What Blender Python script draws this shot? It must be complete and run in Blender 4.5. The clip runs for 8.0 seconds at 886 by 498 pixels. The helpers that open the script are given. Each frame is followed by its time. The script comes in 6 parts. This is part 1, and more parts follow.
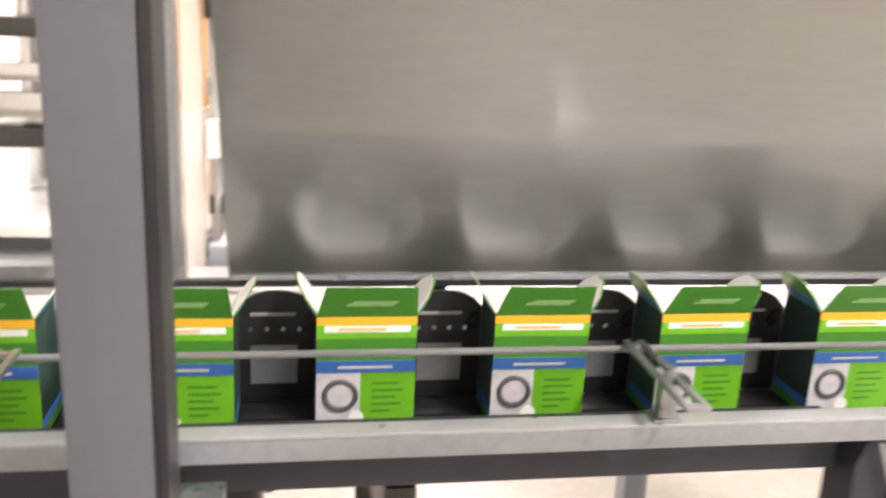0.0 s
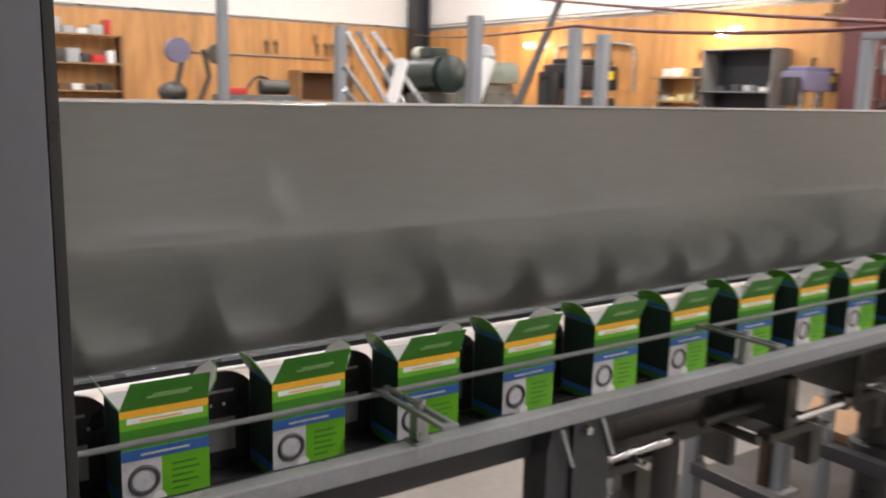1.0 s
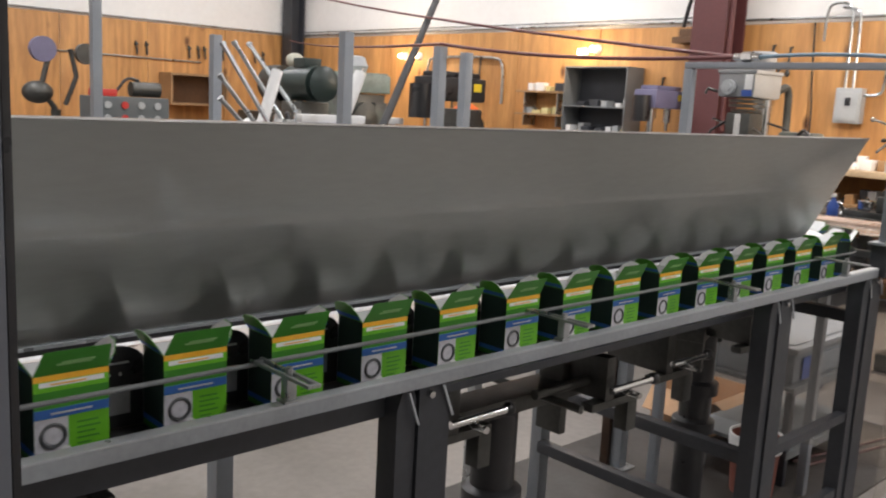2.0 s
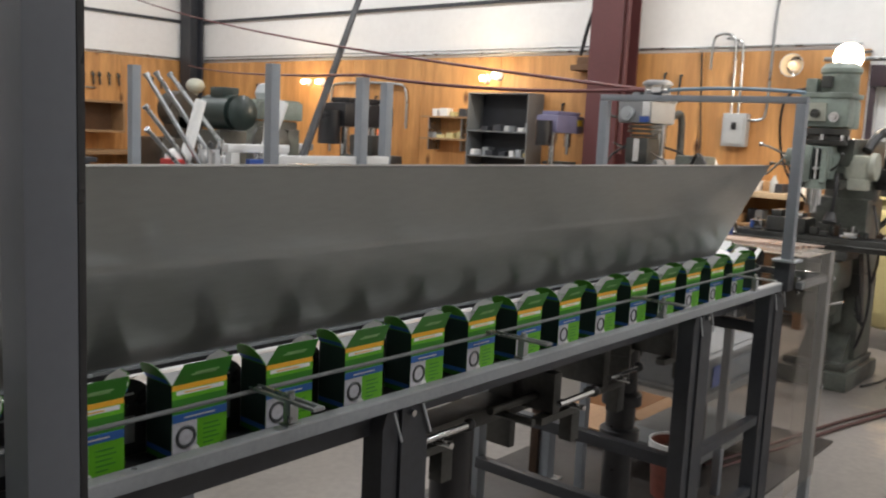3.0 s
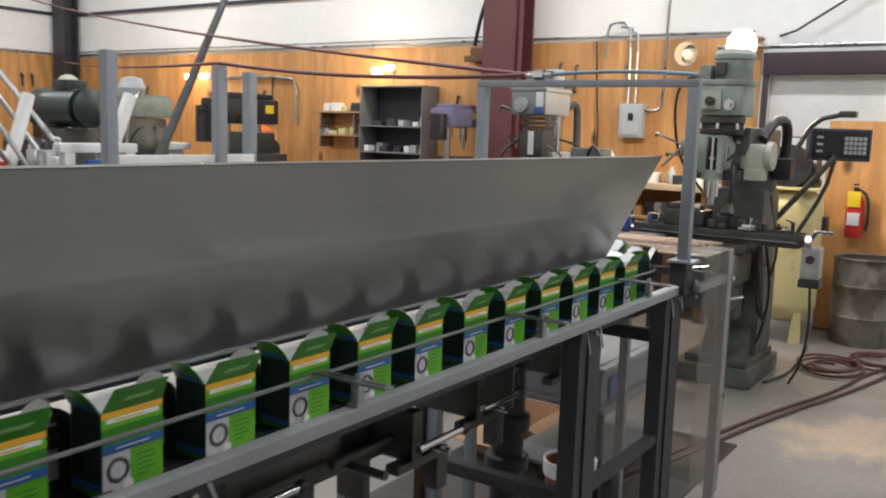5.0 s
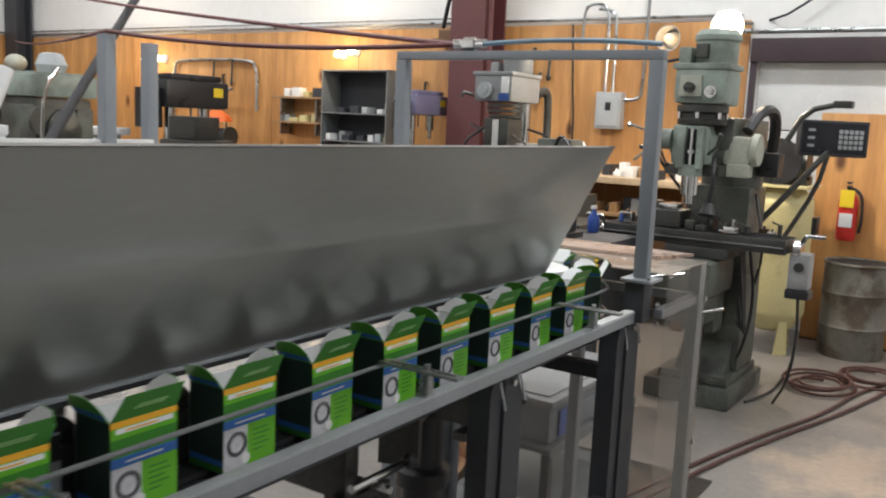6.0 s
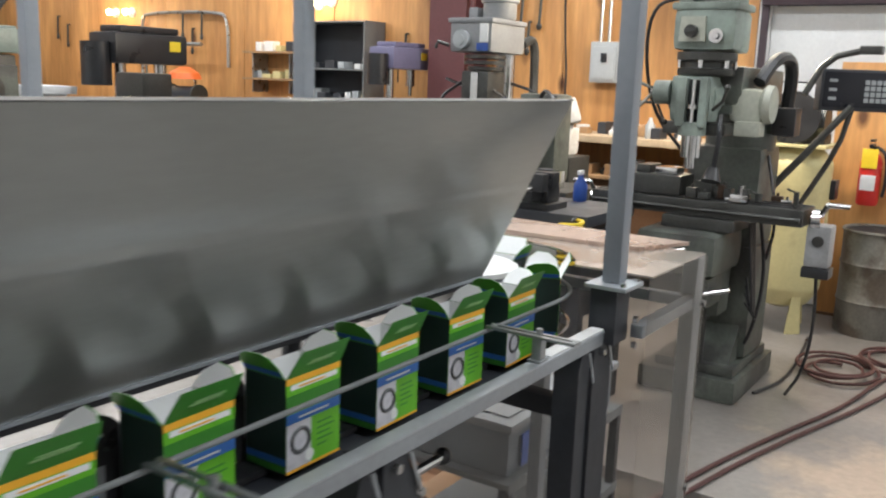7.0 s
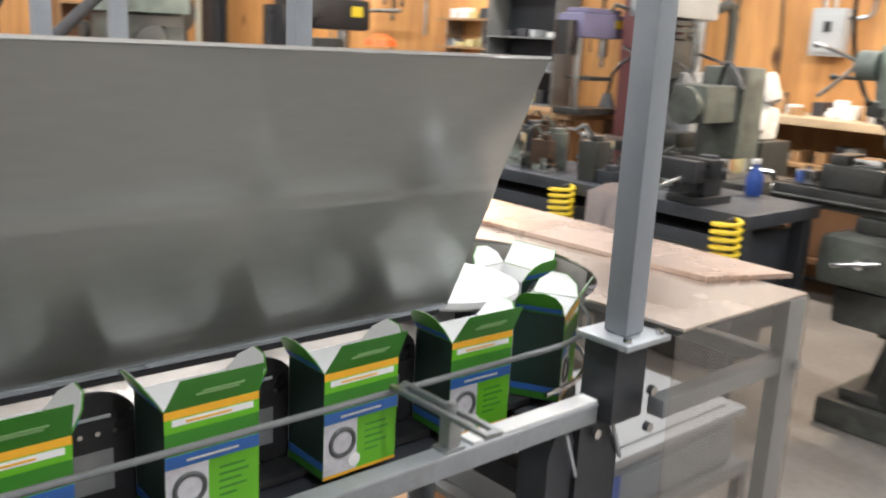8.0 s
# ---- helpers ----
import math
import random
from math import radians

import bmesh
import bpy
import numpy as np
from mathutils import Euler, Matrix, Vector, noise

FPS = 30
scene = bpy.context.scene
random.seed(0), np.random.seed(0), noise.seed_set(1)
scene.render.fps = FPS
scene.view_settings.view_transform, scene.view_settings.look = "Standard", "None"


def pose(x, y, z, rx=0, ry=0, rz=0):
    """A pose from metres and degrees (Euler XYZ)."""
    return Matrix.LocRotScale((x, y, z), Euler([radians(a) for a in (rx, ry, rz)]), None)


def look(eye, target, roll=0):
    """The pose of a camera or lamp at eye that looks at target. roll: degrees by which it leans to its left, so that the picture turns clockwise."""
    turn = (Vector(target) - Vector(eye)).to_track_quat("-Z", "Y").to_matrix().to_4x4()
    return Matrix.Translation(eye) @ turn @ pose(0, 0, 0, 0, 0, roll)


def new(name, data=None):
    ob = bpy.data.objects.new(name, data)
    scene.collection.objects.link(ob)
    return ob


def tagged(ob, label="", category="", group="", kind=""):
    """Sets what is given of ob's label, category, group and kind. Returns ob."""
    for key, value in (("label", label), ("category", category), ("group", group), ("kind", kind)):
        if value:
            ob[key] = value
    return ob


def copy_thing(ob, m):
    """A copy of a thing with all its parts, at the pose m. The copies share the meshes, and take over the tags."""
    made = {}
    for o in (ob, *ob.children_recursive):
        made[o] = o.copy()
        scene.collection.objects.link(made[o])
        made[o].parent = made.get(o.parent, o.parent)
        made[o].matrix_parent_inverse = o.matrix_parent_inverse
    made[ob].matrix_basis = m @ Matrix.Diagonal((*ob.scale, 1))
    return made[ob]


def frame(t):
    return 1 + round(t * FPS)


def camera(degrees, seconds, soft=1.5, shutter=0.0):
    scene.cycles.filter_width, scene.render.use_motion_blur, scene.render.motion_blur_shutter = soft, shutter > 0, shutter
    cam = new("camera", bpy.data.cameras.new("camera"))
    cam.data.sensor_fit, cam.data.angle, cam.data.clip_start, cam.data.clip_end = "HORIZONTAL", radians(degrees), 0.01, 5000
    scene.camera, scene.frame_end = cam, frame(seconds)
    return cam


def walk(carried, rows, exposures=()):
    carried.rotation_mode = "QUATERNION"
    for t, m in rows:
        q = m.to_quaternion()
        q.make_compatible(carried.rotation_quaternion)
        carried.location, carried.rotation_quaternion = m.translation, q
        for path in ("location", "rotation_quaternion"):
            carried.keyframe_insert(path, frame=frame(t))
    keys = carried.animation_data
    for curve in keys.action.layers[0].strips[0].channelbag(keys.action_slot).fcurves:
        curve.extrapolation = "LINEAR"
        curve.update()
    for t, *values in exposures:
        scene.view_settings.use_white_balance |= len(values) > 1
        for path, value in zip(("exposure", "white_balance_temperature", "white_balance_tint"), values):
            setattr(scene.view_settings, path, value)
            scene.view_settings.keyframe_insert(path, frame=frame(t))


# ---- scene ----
cam = camera(53.6, 8.0, soft=2.05, shutter=0.5)
PATH = [
    (0.0, (-0.65, 0.368, 1.444), (-0.315, 2.266, 0.910), 2.9),
    (0.5, (-0.711, 0.303, 1.458), (0.022, 2.125, 1.081), 2.1),
    (1, (-0.876, 0.232, 1.502), (0.256, 1.842, 1.148), 1.4),
    (1.5, (-0.955, 0.118, 1.515), (0.327, 1.614, 1.17), 2.4),
    (2, (-1.012, 0.016, 1.528), (0.342, 1.451, 1.199), 3.0),
    (3.5, (-1.247, 0.049, 1.557), (0.34, 1.24, 1.312), 2.7),
    (4, (-1.188, 0.058, 1.547), (0.435, 1.202, 1.303), 2.9),
    (5.5, (-0.478, 0.237, 1.54), (1.168, 1.339, 1.26), 1.7),
    (6, (-0.15, 0.298, 1.527), (1.503, 1.386, 1.24), 2.6),
    (6.5, (0.167, 0.349, 1.522), (1.79, 1.473, 1.202), 3.3),
    (7, (0.498, 0.477, 1.512), (2.131, 1.567, 1.132), 2.1),
    (7.5, (0.824, 0.472, 1.492), (2.349, 1.693, 1.067), 1.9),
    (8, (1.14, 0.454, 1.497), (2.422, 1.918, 1.037), 3.0),
]
walk(cam, [(t, look(eye, target, roll)) for t, eye, target, roll in PATH],
     [(0.0, 2.22, 7400, 18), (0.5, 1.5, 7300, 16), (1.0, 0.80, 6950, 16), (2.0, 0.40, 6650, 13), (3.5, 0.1, 6500, 10), (4.0, 0.17, 6450, 10), (5.5, 0.24, 6450, 9), (6.5, 0.24, 6300, 8), (7.0, 0.55, 6250, 8), (7.5, 0.86, 6400, 9), (8.0, 0.9, 6500, 10)])

# ---- light ----
world = bpy.data.worlds.new("world")
scene.world = world
world.use_nodes = True
world.node_tree.nodes["Background"].inputs[0].default_value = (0.9, 0.93, 1.0, 1)
world.node_tree.nodes["Background"].inputs[1].default_value = 0.02


def lamp(name, kind, m, energy, colour, size=0.1, size_y=None, spot=60):
    data = bpy.data.lights.new(name, kind)
    data.energy, data.color = energy, colour
    if kind == "AREA":
        data.size = size
        if size_y:
            data.shape, data.size_y = "RECTANGLE", size_y
    else:
        data.shadow_soft_size = size
    if kind == "SPOT":
        data.spot_size = radians(spot)
    ob = new(name, data)
    ob.matrix_world = m
    return ob


CEIL_LIGHTS = [(x, y) for y in (-2.0, 1.9, 5.7, 9.4) for x in (-3.9, 1.3, 5.2) if y > 3 or x > 0]
LIGHT_W = 66
for lx, ly in CEIL_LIGHTS:
    lamp("strip_light_lamp", "AREA", pose(lx, ly, 4.86), LIGHT_W, (0.94, 0.965, 1.0), 0.25, 2.3)
BULBS = [(6.80, 9.49, 2.13), (6.80, 6.20, 2.20), (6.80, 6.37, 2.17), (6.80, 9.20, 2.13)]
for b in BULBS:
    lamp("wall_bulb_lamp", "POINT", pose(b[0] - 0.16, b[1], b[2]), 5, (1.0, 0.76, 0.48), 0.05)
lamp("work_light_lamp", "POINT", pose(5.76, 2.07, 2.235), 85, (1.0, 0.82, 0.62), 0.05)

# ---- materials ----


def mat(name, colour, rough=0.5, metal=0.0, var=0.15, scale=6.0, fine=60.0, bump=0.1, rvar=0.1, stretch=(1, 1, 1), rand=0.0, spec=0.5,
        second=None, amount=0.5, coords="Object"):
    """Base colour with two scales of mottling, fine bump and uneven gloss; second: another colour in patches."""
    m = bpy.data.materials.new(name)
    m.use_nodes = True
    nt = m.node_tree
    n, lk = nt.nodes, nt.links
    bsdf = n["Principled BSDF"]
    tc = n.new("ShaderNodeTexCoord")
    mp = n.new("ShaderNodeMapping")
    mp.inputs["Scale"].default_value = stretch
    lk.new(tc.outputs[coords], mp.inputs[0])
    big, small = n.new("ShaderNodeTexNoise"), n.new("ShaderNodeTexNoise")
    for node, sc, det in ((big, scale, 4), (small, fine, 3)):
        node.inputs["Scale"].default_value, node.inputs["Detail"].default_value = sc, det
        lk.new(mp.outputs[0], node.inputs["Vector"])
    mix = n.new("ShaderNodeMix")
    mix.data_type = "FLOAT"
    mix.inputs[0].default_value = 0.4
    lk.new(big.outputs[0], mix.inputs[2])
    lk.new(small.outputs[0], mix.inputs[3])
    rng = n.new("ShaderNodeMapRange")
    rng.inputs[1].default_value, rng.inputs[2].default_value = 0.3, 0.7
    rng.inputs[3].default_value, rng.inputs[4].default_value = 1 - var, 1 + var
    lk.new(mix.outputs[0], rng.inputs[0])
    val = rng.outputs[0]
    if rand:
        info = n.new("ShaderNodeObjectInfo")
        r2 = n.new("ShaderNodeMapRange")
        r2.inputs[3].default_value, r2.inputs[4].default_value = 1 - rand, 1 + rand
        lk.new(info.outputs["Random"], r2.inputs[0])
        mul = n.new("ShaderNodeMath")
        mul.operation = "MULTIPLY"
        lk.new(val, mul.inputs[0])
        lk.new(r2.outputs[0], mul.inputs[1])
        val = mul.outputs[0]
    hsv = n.new("ShaderNodeHueSaturation")
    hsv.inputs["Color"].default_value = (*colour, 1)
    if second:
        cm = n.new("ShaderNodeMix")
        cm.data_type = "RGBA"
        cm.inputs[6].default_value, cm.inputs[7].default_value = (*colour, 1), (*second, 1)
        r3 = n.new("ShaderNodeMapRange")
        r3.inputs[1].default_value, r3.inputs[2].default_value = 0.62 - 0.3 * amount, 0.72 - 0.3 * amount
        patch = n.new("ShaderNodeTexNoise")
        patch.inputs["Scale"].default_value, patch.inputs["Detail"].default_value = scale * 0.6, 7
        lk.new(mp.outputs[0], patch.inputs["Vector"])
        lk.new(patch.outputs[0], r3.inputs[0])
        lk.new(r3.outputs[0], cm.inputs[0])
        lk.new(cm.outputs[2], hsv.inputs["Color"])
    lk.new(val, hsv.inputs["Value"])
    lk.new(hsv.outputs[0], bsdf.inputs["Base Color"])
    rr = n.new("ShaderNodeMapRange")
    rr.inputs[1].default_value, rr.inputs[2].default_value = 0.3, 0.7
    rr.inputs[3].default_value, rr.inputs[4].default_value = max(0.02, rough - rvar), min(1, rough + rvar)
    lk.new(big.outputs[0], rr.inputs[0])
    lk.new(rr.outputs[0], bsdf.inputs["Roughness"])
    bsdf.inputs["Metallic"].default_value = metal
    bsdf.inputs["Specular IOR Level"].default_value = spec
    if bump:
        bp = n.new("ShaderNodeBump")
        bp.inputs["Strength"].default_value, bp.inputs["Distance"].default_value = bump, 0.003
        lk.new(small.outputs[0], bp.inputs["Height"])
        lk.new(bp.outputs[0], bsdf.inputs["Normal"])
    return m


def glow(name, colour, strength):
    m = bpy.data.materials.new(name)
    m.use_nodes = True
    b = m.node_tree.nodes["Principled BSDF"]
    b.inputs["Base Color"].default_value = (*colour, 1)
    b.inputs["Emission Color"].default_value = (*colour, 1)
    b.inputs["Emission Strength"].default_value = strength
    return m


def clear(name, colour, rough, alpha):
    """Thin clear plastic: mostly see-through, with gloss on top."""
    m = bpy.data.materials.new(name)
    m.use_nodes = True
    nt = m.node_tree
    out = nt.nodes["Material Output"]
    tr, gl, mx = nt.nodes.new("ShaderNodeBsdfTransparent"), nt.nodes["Principled BSDF"], nt.nodes.new("ShaderNodeMixShader")
    tr.inputs[0].default_value = (*colour, 1)
    gl.inputs["Base Color"].default_value = (0.55, 0.52, 0.48, 1)
    gl.inputs["Roughness"].default_value = rough
    mx.inputs[0].default_value = alpha
    nt.links.new(tr.outputs[0], mx.inputs[1])
    nt.links.new(gl.outputs[0], mx.inputs[2])
    nt.links.new(mx.outputs[0], out.inputs[0])
    return m


def plywood(name):
    """Knotty rotary-cut plywood: long wavering grain with dark knots."""
    m = mat(name, (0.50, 0.255, 0.085), 0.5, 0, 0.26, 1.6, 30, 0.12, 0.1, (1, 1, 0.16))
    nt = m.node_tree
    n, lk = nt.nodes, nt.links
    hsv = next(x for x in n if x.type == "HUE_SAT")
    tc = next(x for x in n if x.type == "TEX_COORD")
    mp = n.new("ShaderNodeMapping")
    mp.inputs["Scale"].default_value = (1.9, 1.9, 1.0)
    lk.new(tc.outputs["Object"], mp.inputs[0])
    vo = n.new("ShaderNodeTexVoronoi")
    vo.inputs["Scale"].default_value = 1.5
    lk.new(mp.outputs[0], vo.inputs["Vector"])
    rg = n.new("ShaderNodeMapRange")
    rg.inputs[1].default_value, rg.inputs[2].default_value = 0.055, 0.15
    rg.inputs[3].default_value, rg.inputs[4].default_value = 1.0, 0.0
    lk.new(vo.outputs["Distance"], rg.inputs[0])
    wv = n.new("ShaderNodeTexWave")
    wv.inputs["Scale"].default_value, wv.inputs["Distortion"].default_value = 1.9, 22
    wv.inputs["Detail"].default_value = 3
    mp2 = n.new("ShaderNodeMapping")
    mp2.inputs["Scale"].default_value = (1, 1, 0.1)
    lk.new(tc.outputs["Object"], mp2.inputs[0])
    lk.new(mp2.outputs[0], wv.inputs["Vector"])
    c1, c2 = n.new("ShaderNodeMix"), n.new("ShaderNodeMix")
    for c in (c1, c2):
        c.data_type = "RGBA"
    c1.inputs[6].default_value, c1.inputs[7].default_value = (0.57, 0.29, 0.10, 1), (0.455, 0.218, 0.072, 1)
    lk.new(wv.outputs["Fac"], c1.inputs[0])
    c2.inputs[7].default_value = (0.12, 0.045, 0.015, 1)
    lk.new(c1.outputs[2], c2.inputs[6])
    lk.new(rg.outputs[0], c2.inputs[0])
    lk.new(c2.outputs[2], hsv.inputs["Color"])
    return m


PLY = plywood("plywood")
WHITE_WALL = mat("white insulation", (0.80, 0.79, 0.77), 0.7, 0, 0.05, 1.2, 14, 0.15)
CONCRETE = mat("concrete floor", (0.235, 0.213, 0.195), 0.40, 0, 0.22, 0.9, 26, 0.12, 0.14, second=(0.15, 0.135, 0.12), amount=0.5)
STAINLESS = mat("brushed stainless", (0.40, 0.41, 0.40), 0.50, 1.0, 0.07, 3.0, 90, 0.01, 0.04, (0.25, 1, 1))


def add_polish(m, rough, share):
    """Lay a smoother metal gloss over a dull one, as on rolled sheet."""
    nt = m.node_tree
    base, out = nt.nodes["Principled BSDF"], nt.nodes["Material Output"]
    gl, mx = nt.nodes.new("ShaderNodeBsdfGlossy"), nt.nodes.new("ShaderNodeMixShader")
    gl.inputs["Color"].default_value = (0.46, 0.48, 0.47, 1)
    gl.inputs["Roughness"].default_value = rough
    mx.inputs[0].default_value = share
    nt.links.new(base.outputs[0], mx.inputs[1])
    nt.links.new(gl.outputs[0], mx.inputs[2])
    nt.links.new(mx.outputs[0], out.inputs[0])


add_polish(STAINLESS, 0.15, 0.24)
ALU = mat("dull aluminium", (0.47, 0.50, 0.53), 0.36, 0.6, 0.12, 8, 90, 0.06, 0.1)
# darker copy of ALU for the beam's shaded face, also on the end table
ALU_DARK = mat("darker dull aluminium", (0.33, 0.355, 0.38), 0.42, 0.5, 0.15, 8, 90, 0.06, 0.1)
ZINC = mat("zinc plated steel", (0.40, 0.42, 0.43), 0.33, 0.9, 0.2, 12, 70, 0.08, 0.12)
CHROME = mat("polished steel", (0.66, 0.66, 0.66), 0.14, 1.0, 0.08, 10, 60, 0.03, 0.05)
POST_GREY = mat("grey paint", (0.23, 0.25, 0.275), 0.42, 0.0, 0.08, 5, 70, 0.06)
DARK_STEEL = mat("dark painted steel", (0.034, 0.037, 0.044), 0.5, 0.0, 0.25, 7, 60, 0.1)
BLACK = mat("black plastic", (0.022, 0.022, 0.024), 0.36, 0, 0.25, 9, 70, 0.06)
RUBBER = mat("black rubber", (0.02, 0.02, 0.022), 0.7, 0, 0.25, 9, 60, 0.1)
RUST = mat("brown oiled steel", (0.06, 0.035, 0.022), 0.45, 0.4, 0.3, 10, 70, 0.1)
MAROON = mat("red oxide paint", (0.105, 0.035, 0.036), 0.5, 0, 0.16, 3, 40, 0.08)
CARD_GREEN = mat("bright green card", (0.135, 0.46, 0.022), 0.4, 0, 0.07, 9, 120, 0.03, rand=0.05)
CARD_DARK = mat("dark green card", (0.050, 0.245, 0.028), 0.4, 0, 0.07, 9, 120, 0.03, rand=0.05)
CARD_FLAP = mat("mid green card", (0.085, 0.36, 0.03), 0.4, 0, 0.07, 9, 120, 0.03, rand=0.05)
CARD_ORANGE = mat("orange card", (0.88, 0.45, 0.03), 0.42, 0, 0.05, 9, 120, 0.02)
CARD_WHITE = mat("white card", (0.82, 0.83, 0.82), 0.55, 0, 0.04, 9, 120, 0.03)
CARD_BLUE = mat("blue card", (0.045, 0.17, 0.55), 0.4, 0, 0.06, 9, 120, 0.02)
CARD_NAVY = mat("navy card", (0.026, 0.056, 0.044), 0.42, 0, 0.1, 9, 120, 0.02)
CARD_GREY = mat("printed grey card", (0.60, 0.60, 0.64), 0.4, 0, 0.18, 30, 120, 0.02)
CARD_PRINT = mat("pale print", (0.30, 0.52, 0.22), 0.45, 0, 0.08, 9, 120, 0.0)
MILL_GREEN = mat("grey green machine paint", (0.27, 0.32, 0.28), 0.42, 0, 0.2, 5, 50, 0.1, second=(0.17, 0.195, 0.17), amount=0.4)
MILL_PALE = mat("pale machine paint", (0.42, 0.43, 0.36), 0.45, 0, 0.2, 6, 50, 0.08)
MILL_DARK = mat("oily grey machine paint", (0.105, 0.115, 0.098), 0.42, 0.1, 0.3, 6, 50, 0.12, second=(0.06, 0.06, 0.055), amount=0.5)
IRON = mat("oily cast iron", (0.075, 0.075, 0.070), 0.4, 0.6, 0.3, 8, 60, 0.12)
CREAM = mat("cream enamel", (0.60, 0.53, 0.27), 0.38, 0, 0.1, 4, 50, 0.05, second=(0.40, 0.33, 0.17), amount=0.25)
RED = mat("red enamel", (0.55, 0.03, 0.025), 0.35, 0, 0.1, 6, 50, 0.03)
YELLOW = mat("yellow plastic", (0.75, 0.55, 0.03), 0.4, 0, 0.1, 6, 50, 0.03)
ORANGE = mat("orange shade paint", (0.75, 0.15, 0.03), 0.45, 0, 0.1, 6, 50, 0.03)
BLUE = mat("blue plastic", (0.03, 0.08, 0.32), 0.4, 0, 0.1, 6, 50, 0.03)
PURPLE = mat("violet grey paint", (0.16, 0.15, 0.24), 0.45, 0, 0.15, 6, 50, 0.03)
GUIDE = mat("worn guide steel", (0.34, 0.31, 0.28), 0.34, 0.7, 0.2, 9, 70, 0.06)
GALV = mat("galvanised sheet", (0.42, 0.43, 0.44), 0.45, 0.7, 0.2, 14, 60, 0.08)
PANEL_GREY = mat("grey enamel", (0.40, 0.42, 0.43), 0.4, 0, 0.08, 6, 50, 0.04)
BENCH_WOOD = mat("worn bench wood", (0.33, 0.20, 0.10), 0.55, 0, 0.3, 4, 40, 0.15, 0.1, (0.3, 1, 1))
DARK_WOOD = mat("dark wood", (0.13, 0.065, 0.03), 0.55, 0, 0.25, 4, 40, 0.12)
RED_HOSE = mat("dusty red hose", (0.135, 0.035, 0.035), 0.5, 0, 0.2, 20, 60, 0.05)
DARK_HOSE = mat("dark hose", (0.07, 0.026, 0.022), 0.5, 0, 0.2, 20, 60, 0.05)


def add_pale_patch(m, centre, size, colour):
    """A paler, warmer patch with a ragged outline on the floor."""
    nt = m.node_tree
    n, lk = nt.nodes, nt.links
    hsv = next(x for x in n if x.type == "HUE_SAT")
    tc = next(x for x in n if x.type == "TEX_COORD")
    mp = n.new("ShaderNodeMapping")
    mp.inputs["Location"].default_value = (-centre[0] / size[0], -centre[1] / size[1], 0)
    mp.inputs["Scale"].default_value = (1 / size[0], 1 / size[1], 1)
    lk.new(tc.outputs["Object"], mp.inputs[0])
    gr = n.new("ShaderNodeTexGradient")
    gr.gradient_type = "SPHERICAL"
    lk.new(mp.outputs[0], gr.inputs[0])
    nz = n.new("ShaderNodeTexNoise")
    nz.inputs["Scale"].default_value, nz.inputs["Detail"].default_value, nz.inputs["Roughness"].default_value = 3.2, 6, 0.6
    lk.new(tc.outputs["Object"], nz.inputs["Vector"])
    ad = n.new("ShaderNodeMath")
    ad.operation = "MULTIPLY_ADD"
    ad.inputs[1].default_value = 0.55
    lk.new(gr.outputs["Fac"], ad.inputs[0])
    lk.new(nz.outputs[0], ad.inputs[2])
    rg = n.new("ShaderNodeMapRange")
    rg.inputs[1].default_value, rg.inputs[2].default_value = 0.68, 0.92
    lk.new(ad.outputs[0], rg.inputs[0])
    cm = n.new("ShaderNodeMix")
    cm.data_type = "RGBA"
    lk.new(hsv.inputs["Color"].links[0].from_socket, cm.inputs[6])
    cm.inputs[7].default_value = (*colour, 1)
    lk.new(rg.outputs[0], cm.inputs[0])
    lk.new(cm.outputs[2], hsv.inputs["Color"])


add_pale_patch(CONCRETE, (4.1, 0.85), (0.75, 0.7), (0.42, 0.33, 0.255))
DARK_SHEET = mat("dark floor sheet", (0.040, 0.034, 0.030), 0.5, 0, 0.35, 3, 40, 0.2, 0.15)
COPPER = mat("warm grey sheet metal", (0.56, 0.49, 0.43), 0.26, 0.85, 0.2, 4, 60, 0.04)
WHITE_PAINT = mat("white paint", (0.74, 0.74, 0.73), 0.45, 0, 0.08, 4, 40, 0.05)
SCREEN = mat("dark screen", (0.015, 0.016, 0.022), 0.2, 0, 0.1, 5, 40, 0.0)
ACRYLIC = clear("clear acrylic", (0.95, 0.935, 0.92), 0.14, 0.11)
SHELF_GREY = mat("dull grey shelf paint", (0.17, 0.18, 0.185), 0.45, 0, 0.15, 6, 50, 0.05)
HEADER = mat("dark brown purple paint", (0.045, 0.026, 0.032), 0.5, 0, 0.2, 5, 50, 0.06)
DRUM = mat("stained drum steel", (0.20, 0.19, 0.165), 0.5, 0.4, 0.3, 7, 60, 0.1, second=(0.11, 0.09, 0.07), amount=0.5)
FROST = clear("frosted plastic", (0.90, 0.90, 0.90), 0.3, 0.55)
BULB_GLOW = glow("warm bulb", (1.0, 0.66, 0.34), 22)
TUBE_GLOW = glow("tube glow", (1.0, 0.95, 0.88), 7)
WORK_GLOW = glow("work bulb", (1.0, 0.80, 0.52), 60)

# ---- builders ----


